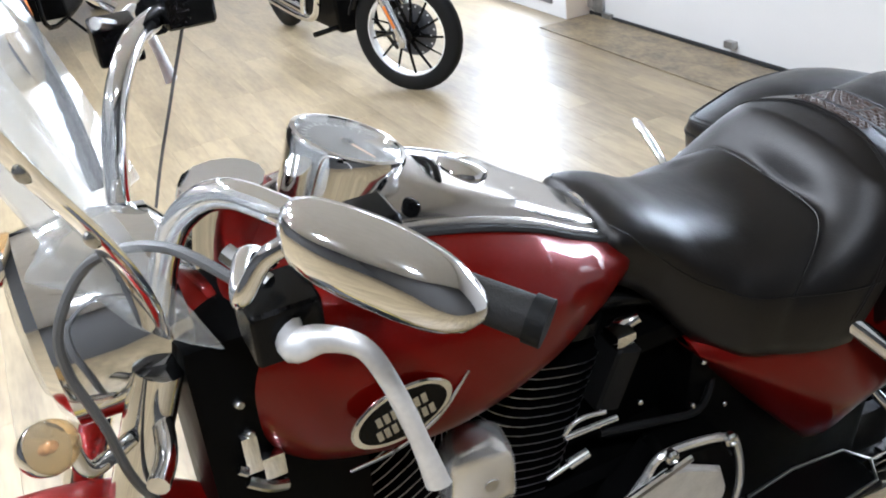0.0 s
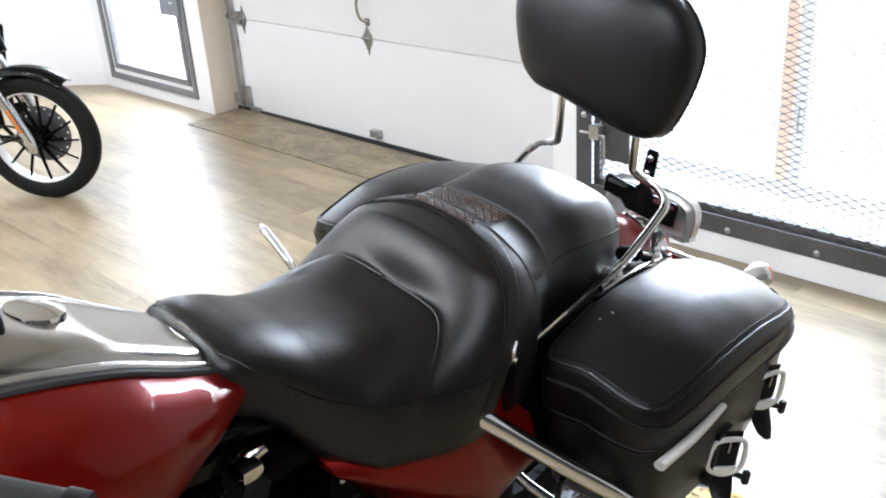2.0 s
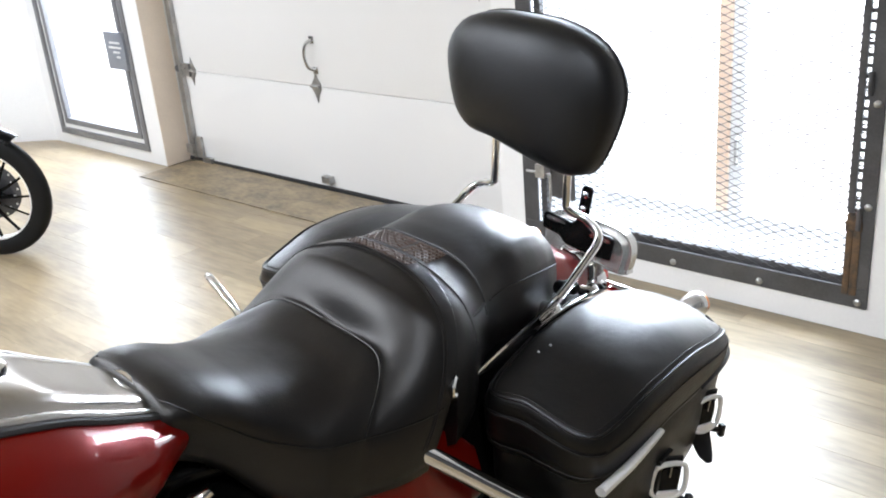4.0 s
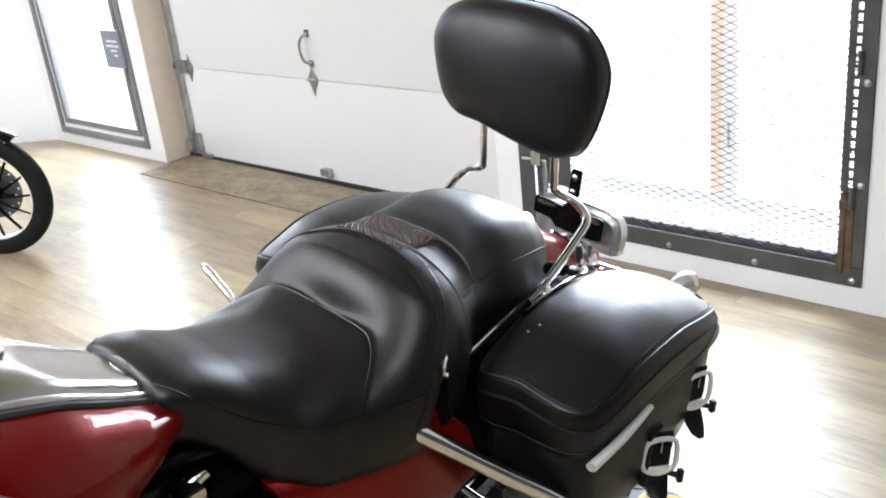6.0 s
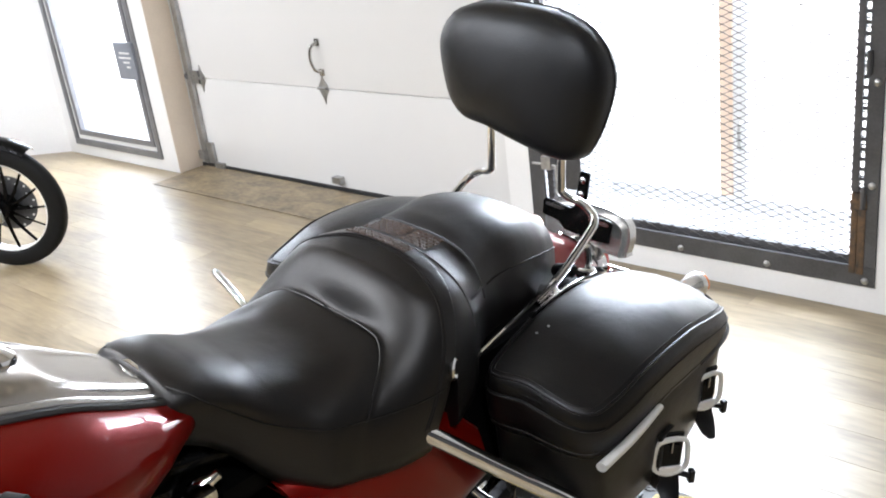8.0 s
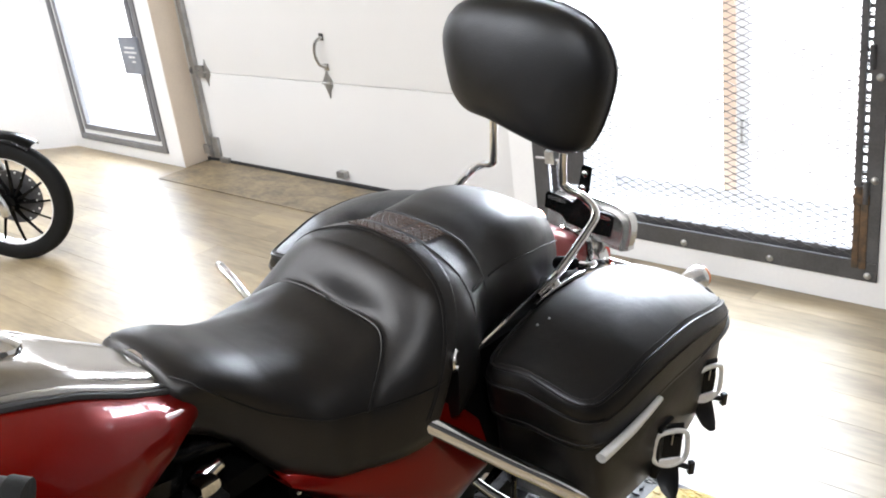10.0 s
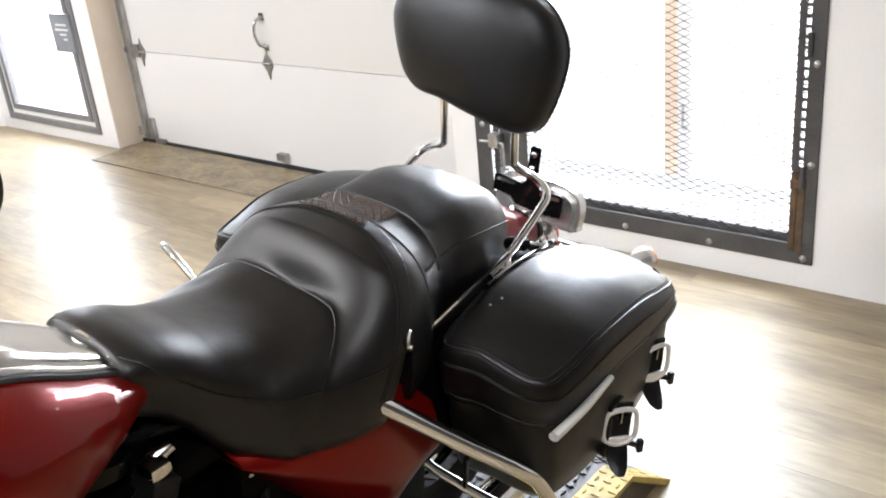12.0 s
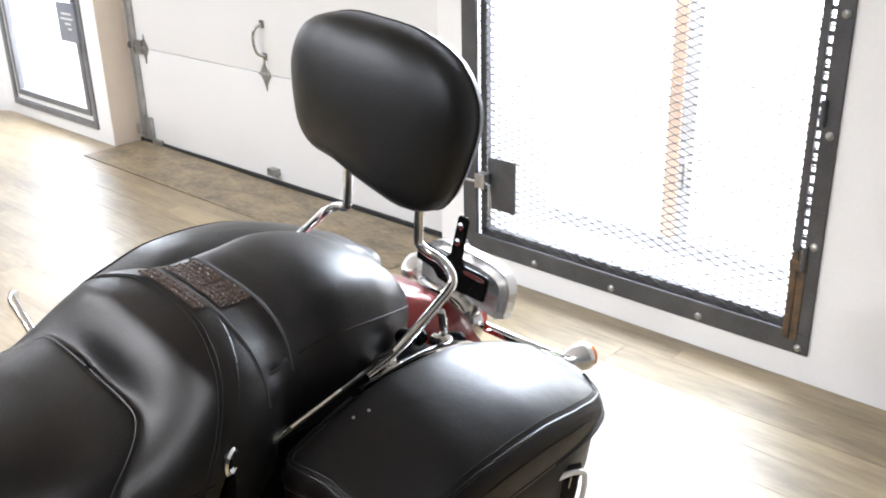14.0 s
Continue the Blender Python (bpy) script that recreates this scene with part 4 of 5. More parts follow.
def wheel(parent, cy, r, w, spokes, name, prt, cx=0.0, mt=RUBBER, rim_mat=CHROME, spoke_mat=BLACK):
    am = Matrix.Translation((cx, cy, r)) @ Matrix.Rotation(math.pi / 2, 4, "Y")
    k = 40
    tyre = []
    for a in range(16):
        t = 2 * math.pi * a / 16
        tyre.append((r - w * 0.62 + w * 0.62 * math.copysign(abs(math.cos(t)) ** 0.8, math.cos(t)), w / 2 * math.copysign(abs(math.sin(t)) ** 0.7, math.sin(t))))
    bm = bmesh.new()
    rws = [[am @ Vector((q * math.cos(b), q * math.sin(b), h)) for b in (2 * math.pi * j / k for j in range(k))] for q, h in tyre]
    rings(bm, rws + [rws[0]], True, False)
    bmesh.ops.remove_doubles(bm, verts=bm.verts, dist=1e-5)
    wh = prt(name, bm, mt, parent, "black rubber tyre on a bright rim")
    slim = rim_mat is ALLOY
    ri = r - w * (1.10 if slim else 1.24)
    lip = 0.011 if slim else 0.024
    prof = [(ri + 0.012, -w * 0.36), (ri + 0.016, -w * 0.38), (ri - lip * 0.7, -w * 0.34), (ri - lip, 0), (ri - lip * 0.7, w * 0.34), (ri + 0.016, w * 0.38), (ri + 0.012, w * 0.36), (ri + 0.03, 0)]
    bm = bmesh.new()
    rws = [[am @ Vector((q * math.cos(b), q * math.sin(b), h)) for b in (2 * math.pi * j / k for j in range(k))] for q, h in prof]
    rings(bm, rws + [rws[0]], True, False)
    bmesh.ops.remove_doubles(bm, verts=bm.verts, dist=1e-5)
    prt("rim", bm, rim_mat, wh, "bright polished rim")
    prt("hub", turned([(0.028, -0.055), (0.048, -0.045), (0.042, -0.02), (0.042, 0.02), (0.048, 0.045), (0.028, 0.055)], am, 24), spoke_mat, wh)
    for q in range(spokes):
        b = 2 * math.pi * q / spokes
        d, e = Vector((math.cos(b), math.sin(b), 0)), Vector((-math.sin(b), math.cos(b), 0))
        if spoke_mat is BLACK:
            pts = [am @ (d * 0.035 + e * 0.012), am @ (d * (ri * 0.5) + e * 0.010), am @ (d * (ri - 0.006) - e * 0.004)]
            prt("spoke", tube(pts, [0.008, 0.0055, 0.0045] if slim else [0.010, 0.0075, 0.0065], 8, 4, False, None, 1.6), spoke_mat, wh)
        else:
            prt("spoke", tube([am @ (d * 0.04 + e * 0.03 * (1 if q % 2 else -1) + Vector((0, 0, 0.03 if q % 4 < 2 else -0.03))), am @ (d * (ri - 0.01))], 0.0022, 5, 1), spoke_mat, wh)
    return wh, am, ri


wheel(bike, -1.88, 0.33, 0.13, 10, "rear_wheel", bp)
wheel(bike, -3.52, 0.33, 0.12, 10, "front_wheel", bp)


def fender(cy, r, half, a0, a1, n=28, cz=0.33):
    rows = []
    for i in range(n + 1):
        a = radians(a0 + (a1 - a0) * i / n)
        d = Vector((0, math.cos(a), math.sin(a)))
        row = []
        for j in range(13):
            s = -1 + 2 * j / 12
            row.append(Vector((half * math.copysign(abs(s) ** 0.8, s), cy, cz)) + d * (r - 0.075 * abs(s) ** 3.2))
        rows.append(row + [p - d * 0.004 for p in reversed(row)])
    bm = bmesh.new()
    rings(bm, rows)
    return bm


rf = bp("rear_fender", fender(-1.86, 0.474, 0.098, 8, 140), RED, bike, "glossy dark red rear fender", 60)
bp("front_fender", fender(-3.52, 0.375, 0.085, -5, 165), RED, bike, "glossy dark red front fender", 60)
for s in (-1, 1):
    bp("fender_strut", box(min(s * 0.095, s * 0.19), max(s * 0.095, s * 0.19), -2.16, -1.74, 0.42, 0.735, 0.02, 3), MATT, bike, "black fender strut")
bp("fender_stripe", tube([(0.03, -1.62, 0.742), (0.03, -1.55, 0.692), (0.03, -1.49, 0.625)], 0.003, 6), CHROME, rf)

# sissy bar with backrest pad
for s in (-1, 1):
    bp("sissy_bar", tube([(s * 0.175, -1.91, 0.752), (s * 0.176, -1.84, 0.775), (s * 0.172, -1.745, 0.822), (s * 0.166, -1.705, 0.848), (s * 0.135, -1.70, 0.872), (s * 0.098, -1.715, 0.89), (s * 0.090, -1.718, 0.92), (s * 0.09, -1.725, 1.09)], 0.0085, 12, 8), CHROME, bike, "chrome sissy bar tube")
    bp("sissy_mount", tube([(s * 0.192, -2.125, 0.735), (s * 0.190, -2.0, 0.760), (s * 0.180, -1.86, 0.780)], 0.008, 8, 4, False, None, 0.6), CHROME, bike, "chrome side plate of the sissy bar")
    for y, z in ((-1.86, 0.757), (-1.72, 0.735)):
        bp("docking_point", turned([(0.014, 0), (0.014, 0.02), (0.019, 0.022), (0.019, 0.03), (0.010, 0.038), (0, 0.038)], along((s * 0.15, y, z - 0.01), (s, 0, 0.2)), 14), CHROME, bike)
    bp("docking_plate", tube([(s * 0.188, -1.94, 0.745), (s * 0.184, -1.82, 0.750), (s * 0.178, -1.72, 0.728), (s * 0.165, -1.64, 0.690)], [0.012, 0.020, 0.022, 0.012], 10, 5, False, None, 0.3), CHROME, bike, "chrome plate beside the saddlebag")
    for y, z in ((-1.795, 0.785), (-1.768, 0.775), (-1.66, 0.722)):
        bp("bushing", turned([(0.012, -0.016), (0.015, -0.010), (0.015, 0.010), (0.008, 0.018), (0, 0.018)], along((s * 0.152, y, z - 0.02), (s, 0, 0.3)), 12), MATT, bike, "black rubber bushing")
    bp("docking_stay", tube([(s * 0.168, -1.73, 0.80), (s * 0.166, -1.715, 0.755), (s * 0.15, -1.70, 0.72)], 0.007, 8), SATIN, bike)
half_pad = [(0.0, 0.139), (0.085, 0.134), (0.156, 0.106), (0.192, 0.054), (0.193, 0.0), (0.172, -0.070), (0.148, -0.110), (0.112, -0.124), (0.055, -0.121)]
pad_o = [(p.x, p.z) for p in smooth_line([(x, 0, z) for x, z in half_pad + [(0.0, -0.116)] + [(-x, z + (0.010 if z < -0.09 else 0)) for x, z in reversed(half_pad[1:])]], 3, True)]
rows = []
for y, g in ((0.052, 0.86), (0.05, 0.93), (0.040, 0.975), (0.02, 1.0), (0.0, 1.0), (-0.016, 0.985), (-0.030, 0.945), (-0.041, 0.87), (-0.050, 0.76), (-0.056, 0.62), (-0.060, 0.46), (-0.0625, 0.30), (-0.064, 0.14), (-0.0645, 0.04)):
    rows.append([Vector((x * g, y + 0.018 * (x * g / 0.17) ** 2, z * g * (1 + 0.55 * x))) for x, z in pad_o])
bm = bmesh.new()
rings(bm, rows)
PADM = Matrix.Translation((0.003, -1.768, 1.128)) @ Matrix(((1, 0, -0.10, 0), (0, 1, 0, 0), (-0.035, 0, 1, 0), (0, 0, 0, 1))) @ Matrix.Rotation(radians(-6), 4, "X")
bm.transform(PADM)
pad = bp("backrest_pad", bm, LEATHER_PAD, bike, "padded black leather passenger backrest", 70)
bp("backrest_seam", tube([PADM @ Vector((x * 1.0, 0.022 + 0.018 * (x / 0.17) ** 2, z * (1 + 0.55 * x))) for x, z in pad_o[::2]], 0.0022, 6, 2, True), THREAD, pad)

# tail: licence bracket, tail lamp, signals
TAILM = Matrix.Translation((0.0, -1.50, 0.715)) @ Matrix.Rotation(radians(90 - 8), 4, "X")
tail = bp("tail_bracket", slab([(-0.100, -0.006), (-0.052, -0.010), (-0.034, -0.026), (0.030, -0.030), (0.088, -0.026), (0.090, 0.022), (0.080, 0.028), (0.024, 0.027), (0.015, 0.040), (0.014, 0.118), (0.009, 0.124), (-0.009, 0.124), (-0.014, 0.118), (-0.015, 0.040), (-0.024, 0.030), (-0.096, 0.036), (-0.102, 0.028)], TAILM, 0.006, 0.0015, 1), BLACK, bike, "black licence plate bracket")
for x, z in ((-0.066, 0.024), (0.055, 0.017)):
    bp("bracket_slot", slab(oval(0.027, 0.005, 16, 0.5), TAILM @ Matrix.Translation((x, z, 0.006)), 0.0012), SATIN, tail)
for z in (0.070, 0.104):
    bp("bracket_bolt", turned([(0.008, 0), (0.008, 0.005), (0.004, 0.007), (0, 0.007)], TAILM @ Matrix.Translation((0.0, z, 0.006)), 12), SATIN, tail)
lampb = bp("tail_lamp", turned([(0.03, -0.05), (0.062, -0.02), (0.068, 0.02), (0.066, 0.035), (0.0, 0.036)], along((0.0, -1.50, 0.60), (0, 1, 0.15)), 28), CHROME, bike, "chrome tail lamp shell")
bp("tail_lens", turned([(0.06, 0.036), (0.054, 0.06), (0.0, 0.066)], along((0.0, -1.50, 0.60), (0, 1, 0.15)), 28), REDLENS, lampb)
bp("rear_light_bar", tube([(0.24, -1.36, 0.56), (0.12, -1.42, 0.58), (0, -1.44, 0.585), (-0.12, -1.42, 0.58), (-0.24, -1.36, 0.56)], 0.011, 10, 6), CHROME, bike, "chrome turn signal bar")
shell = [(-0.112, -0.040), (-0.100, -0.054), (0.100, -0.054), (0.115, -0.040), (0.118, 0.0), (0.108, 0.030), (0.080, 0.047), (0.040, 0.052), (-0.040, 0.052), (-0.080, 0.047), (-0.106, 0.030), (-0.116, 0.0)]
bp("tail_housing", slab([(p.x, p.y) for p in smooth_line([(x, z, 0) for x, z in shell], 3, True)], Matrix.Translation((0.0, -1.425, 0.692)) @ Matrix.Rotation(radians(90 - 8), 4, "X"), 0.055, 0.014, 4), POLISHED, bike, "rounded chrome plate housing")
for s in (-1, 1):
    sgm = along((s * 0.238, -1.352, 0.572), (0.25 * s, 1, 0))
    sg = bp("turn_signal", turned([(0.006, -0.050), (0.015, -0.044), (0.024, -0.028), (0.030, -0.004), (0.031, 0.008), (0.029, 0.012)], sgm, 28), POLISHED, bike, "round bright turn signal")
    bp("signal_lens", turned([(0.0285, 0.010), (0.027, 0.020), (0.018, 0.029), (0.0, 0.032)], sgm, 24), AMBER, sg, "orange signal lens")

# saddlebags: a plan outline carried through levels, a domed lid over a deep body
BY = [-2.125, -2.10, -2.03, -1.92, -1.76, -1.62, -1.52, -1.475]
BT = [0.722, 0.726, 0.742, 0.770, 0.764, 0.718, 0.668, 0.63]
PLAN = smooth_line([(x - 0.012 * max(0.0, x - 0.3) / 0.15, y, 0) for x, y in ((0.204, -2.098), (0.30, -2.110), (0.385, -2.104), (0.426, -2.078), (0.442, -2.03), (0.450, -1.92), (0.446, -1.76), (0.430, -1.62), (0.400, -1.52), (0.352, -1.468), (0.285, -1.452), (0.220, -1.468), (0.201, -1.55), (0.199, -1.80))], 6, True)
MID = Vector((0.32, -1.82, 0))


def bag_top(x, y):
    out = max(0.0, x - 0.26) / 0.19
    return table(y, BY, BT) - 0.060 * out ** 2 - 2.0 * max(0.0, 0.25 - x) ** 2


def lid_low(y):
    """Height of the gap between lid and body."""
    return 0.598 + 0.03 * min(1, max(0, (y + 2.1) / 0.25)) - 0.045 * max(0.0, (y + 1.85) / 0.4) ** 1.5


def bag_point(p, z, s):
    """Rakes the front; the far bag sits a little wider and higher."""
    front = max(0.0, 1 - (p.y + 2.11) / 0.30)
    return Vector((s * p.x + (0 if s > 0 else -0.022), p.y + front * 0.20 * (0.72 - z), z + (0 if s > 0 else 0.008)))


def inset(d):
    """The plan outline drawn in by d."""
    out = []
    k = len(PLAN)
    for i, p in enumerate(PLAN):
        t = (PLAN[(i + 1) % k] - PLAN[i - 1]).normalized()
        out.append(p + Vector((-t.y, t.x, 0)) * d)
    return out


def bag_lid(s):
    rows = []
    for d, f in ((0.010, -0.30), (0.001, -0.02), (-0.003, 0.02), (-0.004, 0.3), (-0.003, 0.62), (0.0, 0.82), (0.006, 0.94), (0.014, 0.995)):
        rows.append([bag_point(p, lid_low(p.y) + (bag_top(p.x, p.y) - lid_low(p.y)) * f if f > 0 else lid_low(p.y) + f * 0.05, s) for p in inset(d)])
    base = inset(0.014)
    for g in (0.94, 0.85, 0.72, 0.58, 0.42, 0.25, 0.1):
        rows.append([bag_point(q, bag_top(q.x, q.y), s) for q in (MID + (p - MID) * g for p in base)])
    bm = bmesh.new()
    rings(bm, rows)
    return bm


def bag_body(s):
    rows = []
    for d, f in ((0.03, 1.0), (0.012, 1.0), (0.006, 0.96), (0.004, 0.7), (0.004, 0.4), (0.010, 0.16), (0.024, 0.06), (0.045, 0.015), (0.075, 0.0)):
        rows.append([bag_point(p, (0.375 + 0.25 * max(0, p.y + 1.75)) * (1 - f) + f * (lid_low(p.y) - 0.003), s) for p in inset(d)])
    bm = bmesh.new()
    rings(bm, rows)
    return bm


def bag_line(d, f, s, i0, i1, drop=0.0):
    """A line round the lid at inset d and share f of its height, over part of the outline."""
    P = inset(d)
    return [bag_point(P[i % len(P)], lid_low(P[i % len(P)].y) + (bag_top(P[i % len(P)].x, P[i % len(P)].y) - lid_low(P[i % len(P)].y)) * f + drop, s) for i in range(i0, i1)]


for s in (1, -1):
    bag = bp("saddlebag", bag_body(s), LEATHER_FLAT, bike, "black leather-covered hard saddlebag", 50)
    lid = bp("lid", bag_lid(s), LEATHER_FLAT, bag, "domed black leather saddlebag lid", 50)
    bp("lid_piping", tube(bag_line(0.010, 0.985, s, -3, 58), 0.0032, 8, 1), LEATHER_FLAT, lid)
    for d, f in ((0.019, 1.0), (-0.0035, 0.68), (-0.0035, 0.10)):
        bp("lid_stitching", tube(bag_line(d, f, s, -2, 57, 0.0005), 0.0011, 5, 1), THREAD, lid)
    bp("lid_ridge", tube(bag_line(-0.002, 0.72, s, -2, 22), 0.003, 6, 1), LEATHER_FLAT, lid)
    bp("lid_lip", tube(bag_line(-0.004, 0.03, s, 38, 62), [0.002, 0.006, 0.007, 0.006, 0.003], 8, 1), LEATHER_FLAT, lid, "thick rolled leather lip")
    bp("trim_bar", tube([(s * 0.440, -2.074, 0.600), (s * 0.447, -1.985, 0.614), (s * 0.446, -1.892, 0.628)], [0.0135, 0.012, 0.009], 12, 5, False, None, 0.7), NICKEL, bag, "bright metal trim bar")
    for yb, xb, zb, turn in ((-1.827, 0.430, 0.478, 40), (-1.640, 0.402, 0.515, 24)):
        bp("strap_base", box(min(s * (xb - 0.01), s * (xb + 0.012)), max(s * (xb - 0.01), s * (xb + 0.012)), yb - 0.03, yb + 0.02, zb - 0.07, zb + 0.055, 0.004), LEATHER_FLAT, bag)
        fm = Matrix.Translation((s * (xb + 0.014), yb, zb)) @ Matrix.Rotation(radians(-s * turn), 4, "Z") @ Matrix(((0, 0, s, 0), (1, 0, 0, 0), (0, 1, 0, 0), (0, 0, 0, 1))) @ Matrix.Diagonal((1.25, 1.08, 1.1, 1))
        strap = bp("strap", slab([(-0.021, 0.050), (0.021, 0.050), (0.021, -0.05), (0.017, -0.06), (-0.017, -0.06), (-0.021, -0.05)], fm, 0.005, 0.0015, 1), LEATHER_FLAT, bag, "black leather closing strap")
        ringp = [fm @ Vector((x, z, 0.012)) for x, z in ((-0.024, 0.030), (-0.010, 0.040), (0.012, 0.041), (0.024, 0.030), (0.027, -0.014), (0.018, -0.030), (0.0, -0.037), (-0.018, -0.030), (-0.027, -0.014))]
        bk = bp("buckle", tube(ringp, 0.0052, 8, 4, True), NICKEL, strap, "worn metal buckle ring")
        bp("buckle_chin", slab([(-0.021, -0.020), (0.021, -0.020), (0.012, -0.034), (0.0, -0.040), (-0.012, -0.034)], fm @ Matrix.Translation((0, 0, 0.009)), 0.006, 0.0015, 1), NICKEL, bk)
        bp("buckle_plate", slab(oval(0.018, 0.026, 16, 0.5), fm @ Matrix.Translation((0, 0.002, 0.005)), 0.005, 0.001, 1), BLACK, bk)
        bp("buckle_prong", tube([fm @ Vector((0, 0.036, 0.014)), fm @ Vector((0, 0.012, 0.013))], 0.002, 6, 1), SATIN, bk)
        bm = bmesh.new()
        rings(bm, [[fm @ Vector((x * w, z, o + q)) for x, q in ((-1, 0), (-0.5, 0.003), (0.5, 0.003), (1, 0), (0.5, -0.002), (-0.5, -0.002))] for z, o, w in ((-0.028, 0.004, 0.018), (-0.050, 0.008, 0.019), (-0.066, 0.018, 0.018), (-0.080, 0.031, 0.014), (-0.087, 0.042, 0.007))])
        bp("strap_tail", bm, LEATHER_FLAT, strap, "curled end of the strap", 50)
        bp("strap_arm", tube([fm @ Vector((0.012, -0.035, 0.010)), fm @ Vector((0.034, -0.043, 0.016))], 0.006, 6, 1), LEATHER_FLAT, strap)
        bp("strap_tip", slab([(-0.005, -0.014), (0.005, -0.014), (0.005, 0.014), (-0.005, 0.014)], fm @ Matrix.Translation((0.036, -0.043, 0.010)), 0.012, 0.002, 1), LEATHER_FLAT, strap)
    for y, x in ((-1.972, 0.249), (-1.995, 0.240)):
        bp("lid_stud", turned([(0.0042, 0), (0.0035, 0.002), (0, 0.003)], along((s * x, y, bag_top(x, y) - 0.001), (0.2 * s, 0, 1)), 10), GREYSTEEL, lid)
    # bag guard
    g = bp("bag_guard", tube([(s * 0.165, -2.35, 0.735), (s * 0.20, -2.30, 0.70), (s * 0.225, -2.262, 0.668), (s * 0.30, -2.165, 0.575), (s * 0.372, -2.075, 0.492), (s * 0.395, -2.03, 0.44), (s * 0.402, -1.99, 0.36), (s * 0.40, -1.965, 0.285)], 0.0170, 14, 8), CHROME, bike, "chrome saddlebag guard rail")
    bp("guard_brace", tube([(s * 0.155, -2.09, 0.41), (s * 0.20, -2.07, 0.375), (s * 0.33, -2.0, 0.30), (s * 0.40, -1.965, 0.285)], 0.011, 10, 5), CHROME, g)
    bp("guard_strut", tube([(s * 0.24, -2.05, 0.35), (s * 0.29, -2.12, 0.50)], 0.006, 8, 1), BLACK, g)
    bp("guard_reflector", tube([(s * 0.408, -1.985, 0.36), (s * 0.407, -1.965, 0.295)], 0.0145, 10, 1, False, None, 0.6), REDLENS, g, "red guard reflector")
    # exhaust and footboard
    bp("exhaust_pipe", tube([(s * 0.16, -2.62, 0.22), (s * 0.20, -2.35, 0.215), (s * 0.225, -2.20, 0.225), (s * 0.235, -2.05, 0.23), (s * 0.24, -1.5, 0.25)], [0.028, 0.028, 0.034, 0.04, 0.042], 16, 6), CHROME, bike, "chrome exhaust silencer")
    fb = bp("footboard", box(min(s * 0.20, s * 0.30), max(s * 0.20, s * 0.30), -2.42, -2.18, 0.315, 0.335, 0.012, 3), BLACK, bike, "black passenger footboard with bright rim")
    bp("footboard_rim", tube([(s * x, y, 0.336) for x, y in ((0.21, -2.41), (0.29, -2.41), (0.29, -2.19), (0.21, -2.19))], 0.003, 6, 2, True), FIN, fb)
bp("grab_lever", tube([(-0.20, -2.23, 0.60), (-0.36, -2.20, 0.67), (-0.44, -2.195, 0.705), (-0.49, -2.172, 0.69)], [0.008, 0.009, 0.010, 0.009], 10), CHROME, bike, "chrome peg on the far side")
bp("side_stand", tube([(0.13, -2.72, 0.15), (0.24, -2.74, 0.02), (0.27, -2.745, -0.038)], 0.012, 8), BLACK, bike, "black side stand")

# front end: forks, nacelle, handlebar, controls
for s in (-1, 1):
    bp("fork_leg", tube([(s * 0.12, -3.29, 0.97), (s * 0.12, -3.42, 0.62), (s * 0.12, -3.52, 0.33)], [0.030, 0.030, 0.028], 14, 3), CHROME, bike, "chrome fork leg")
nm = along((0, -3.34, 0.98), (0, -1, -0.05))
bp("headlamp_nacelle", turned([(0.06, -0.14), (0.11, -0.10), (0.125, -0.02), (0.12, 0.05), (0.10, 0.065), (0.09, 0.06)], nm, 36), CHROME, bike, "chrome headlamp nacelle")
bp("headlamp_lens", turned([(0.092, 0.06), (0.07, 0.075), (0, 0.082)], nm, 32), PLASTIC, bike)
bp("riser", tube([(0, -3.17, 0.98), (0, -3.17, 1.06), (0, -3.155, 1.11)], 0.04, 14, 3, False, None, 1.9), CHROME, bike, "chrome handlebar riser cover")
HB = [(0.47, -3.02, 1.178), (0.36, -3.105, 1.20), (0.27, -3.155, 1.212), (0.205, -3.195, 1.212), (0.16, -3.23, 1.175), (0.13, -3.255, 1.11), (0.10, -3.27, 1.02), (0.05, -3.25, 0.98)]
bar = bp("handlebar", tube(HB + [(-x, y, z) for x, y, z in reversed(HB)], 0.0155, 14, 8), CHROME, bike, "chrome handlebar")
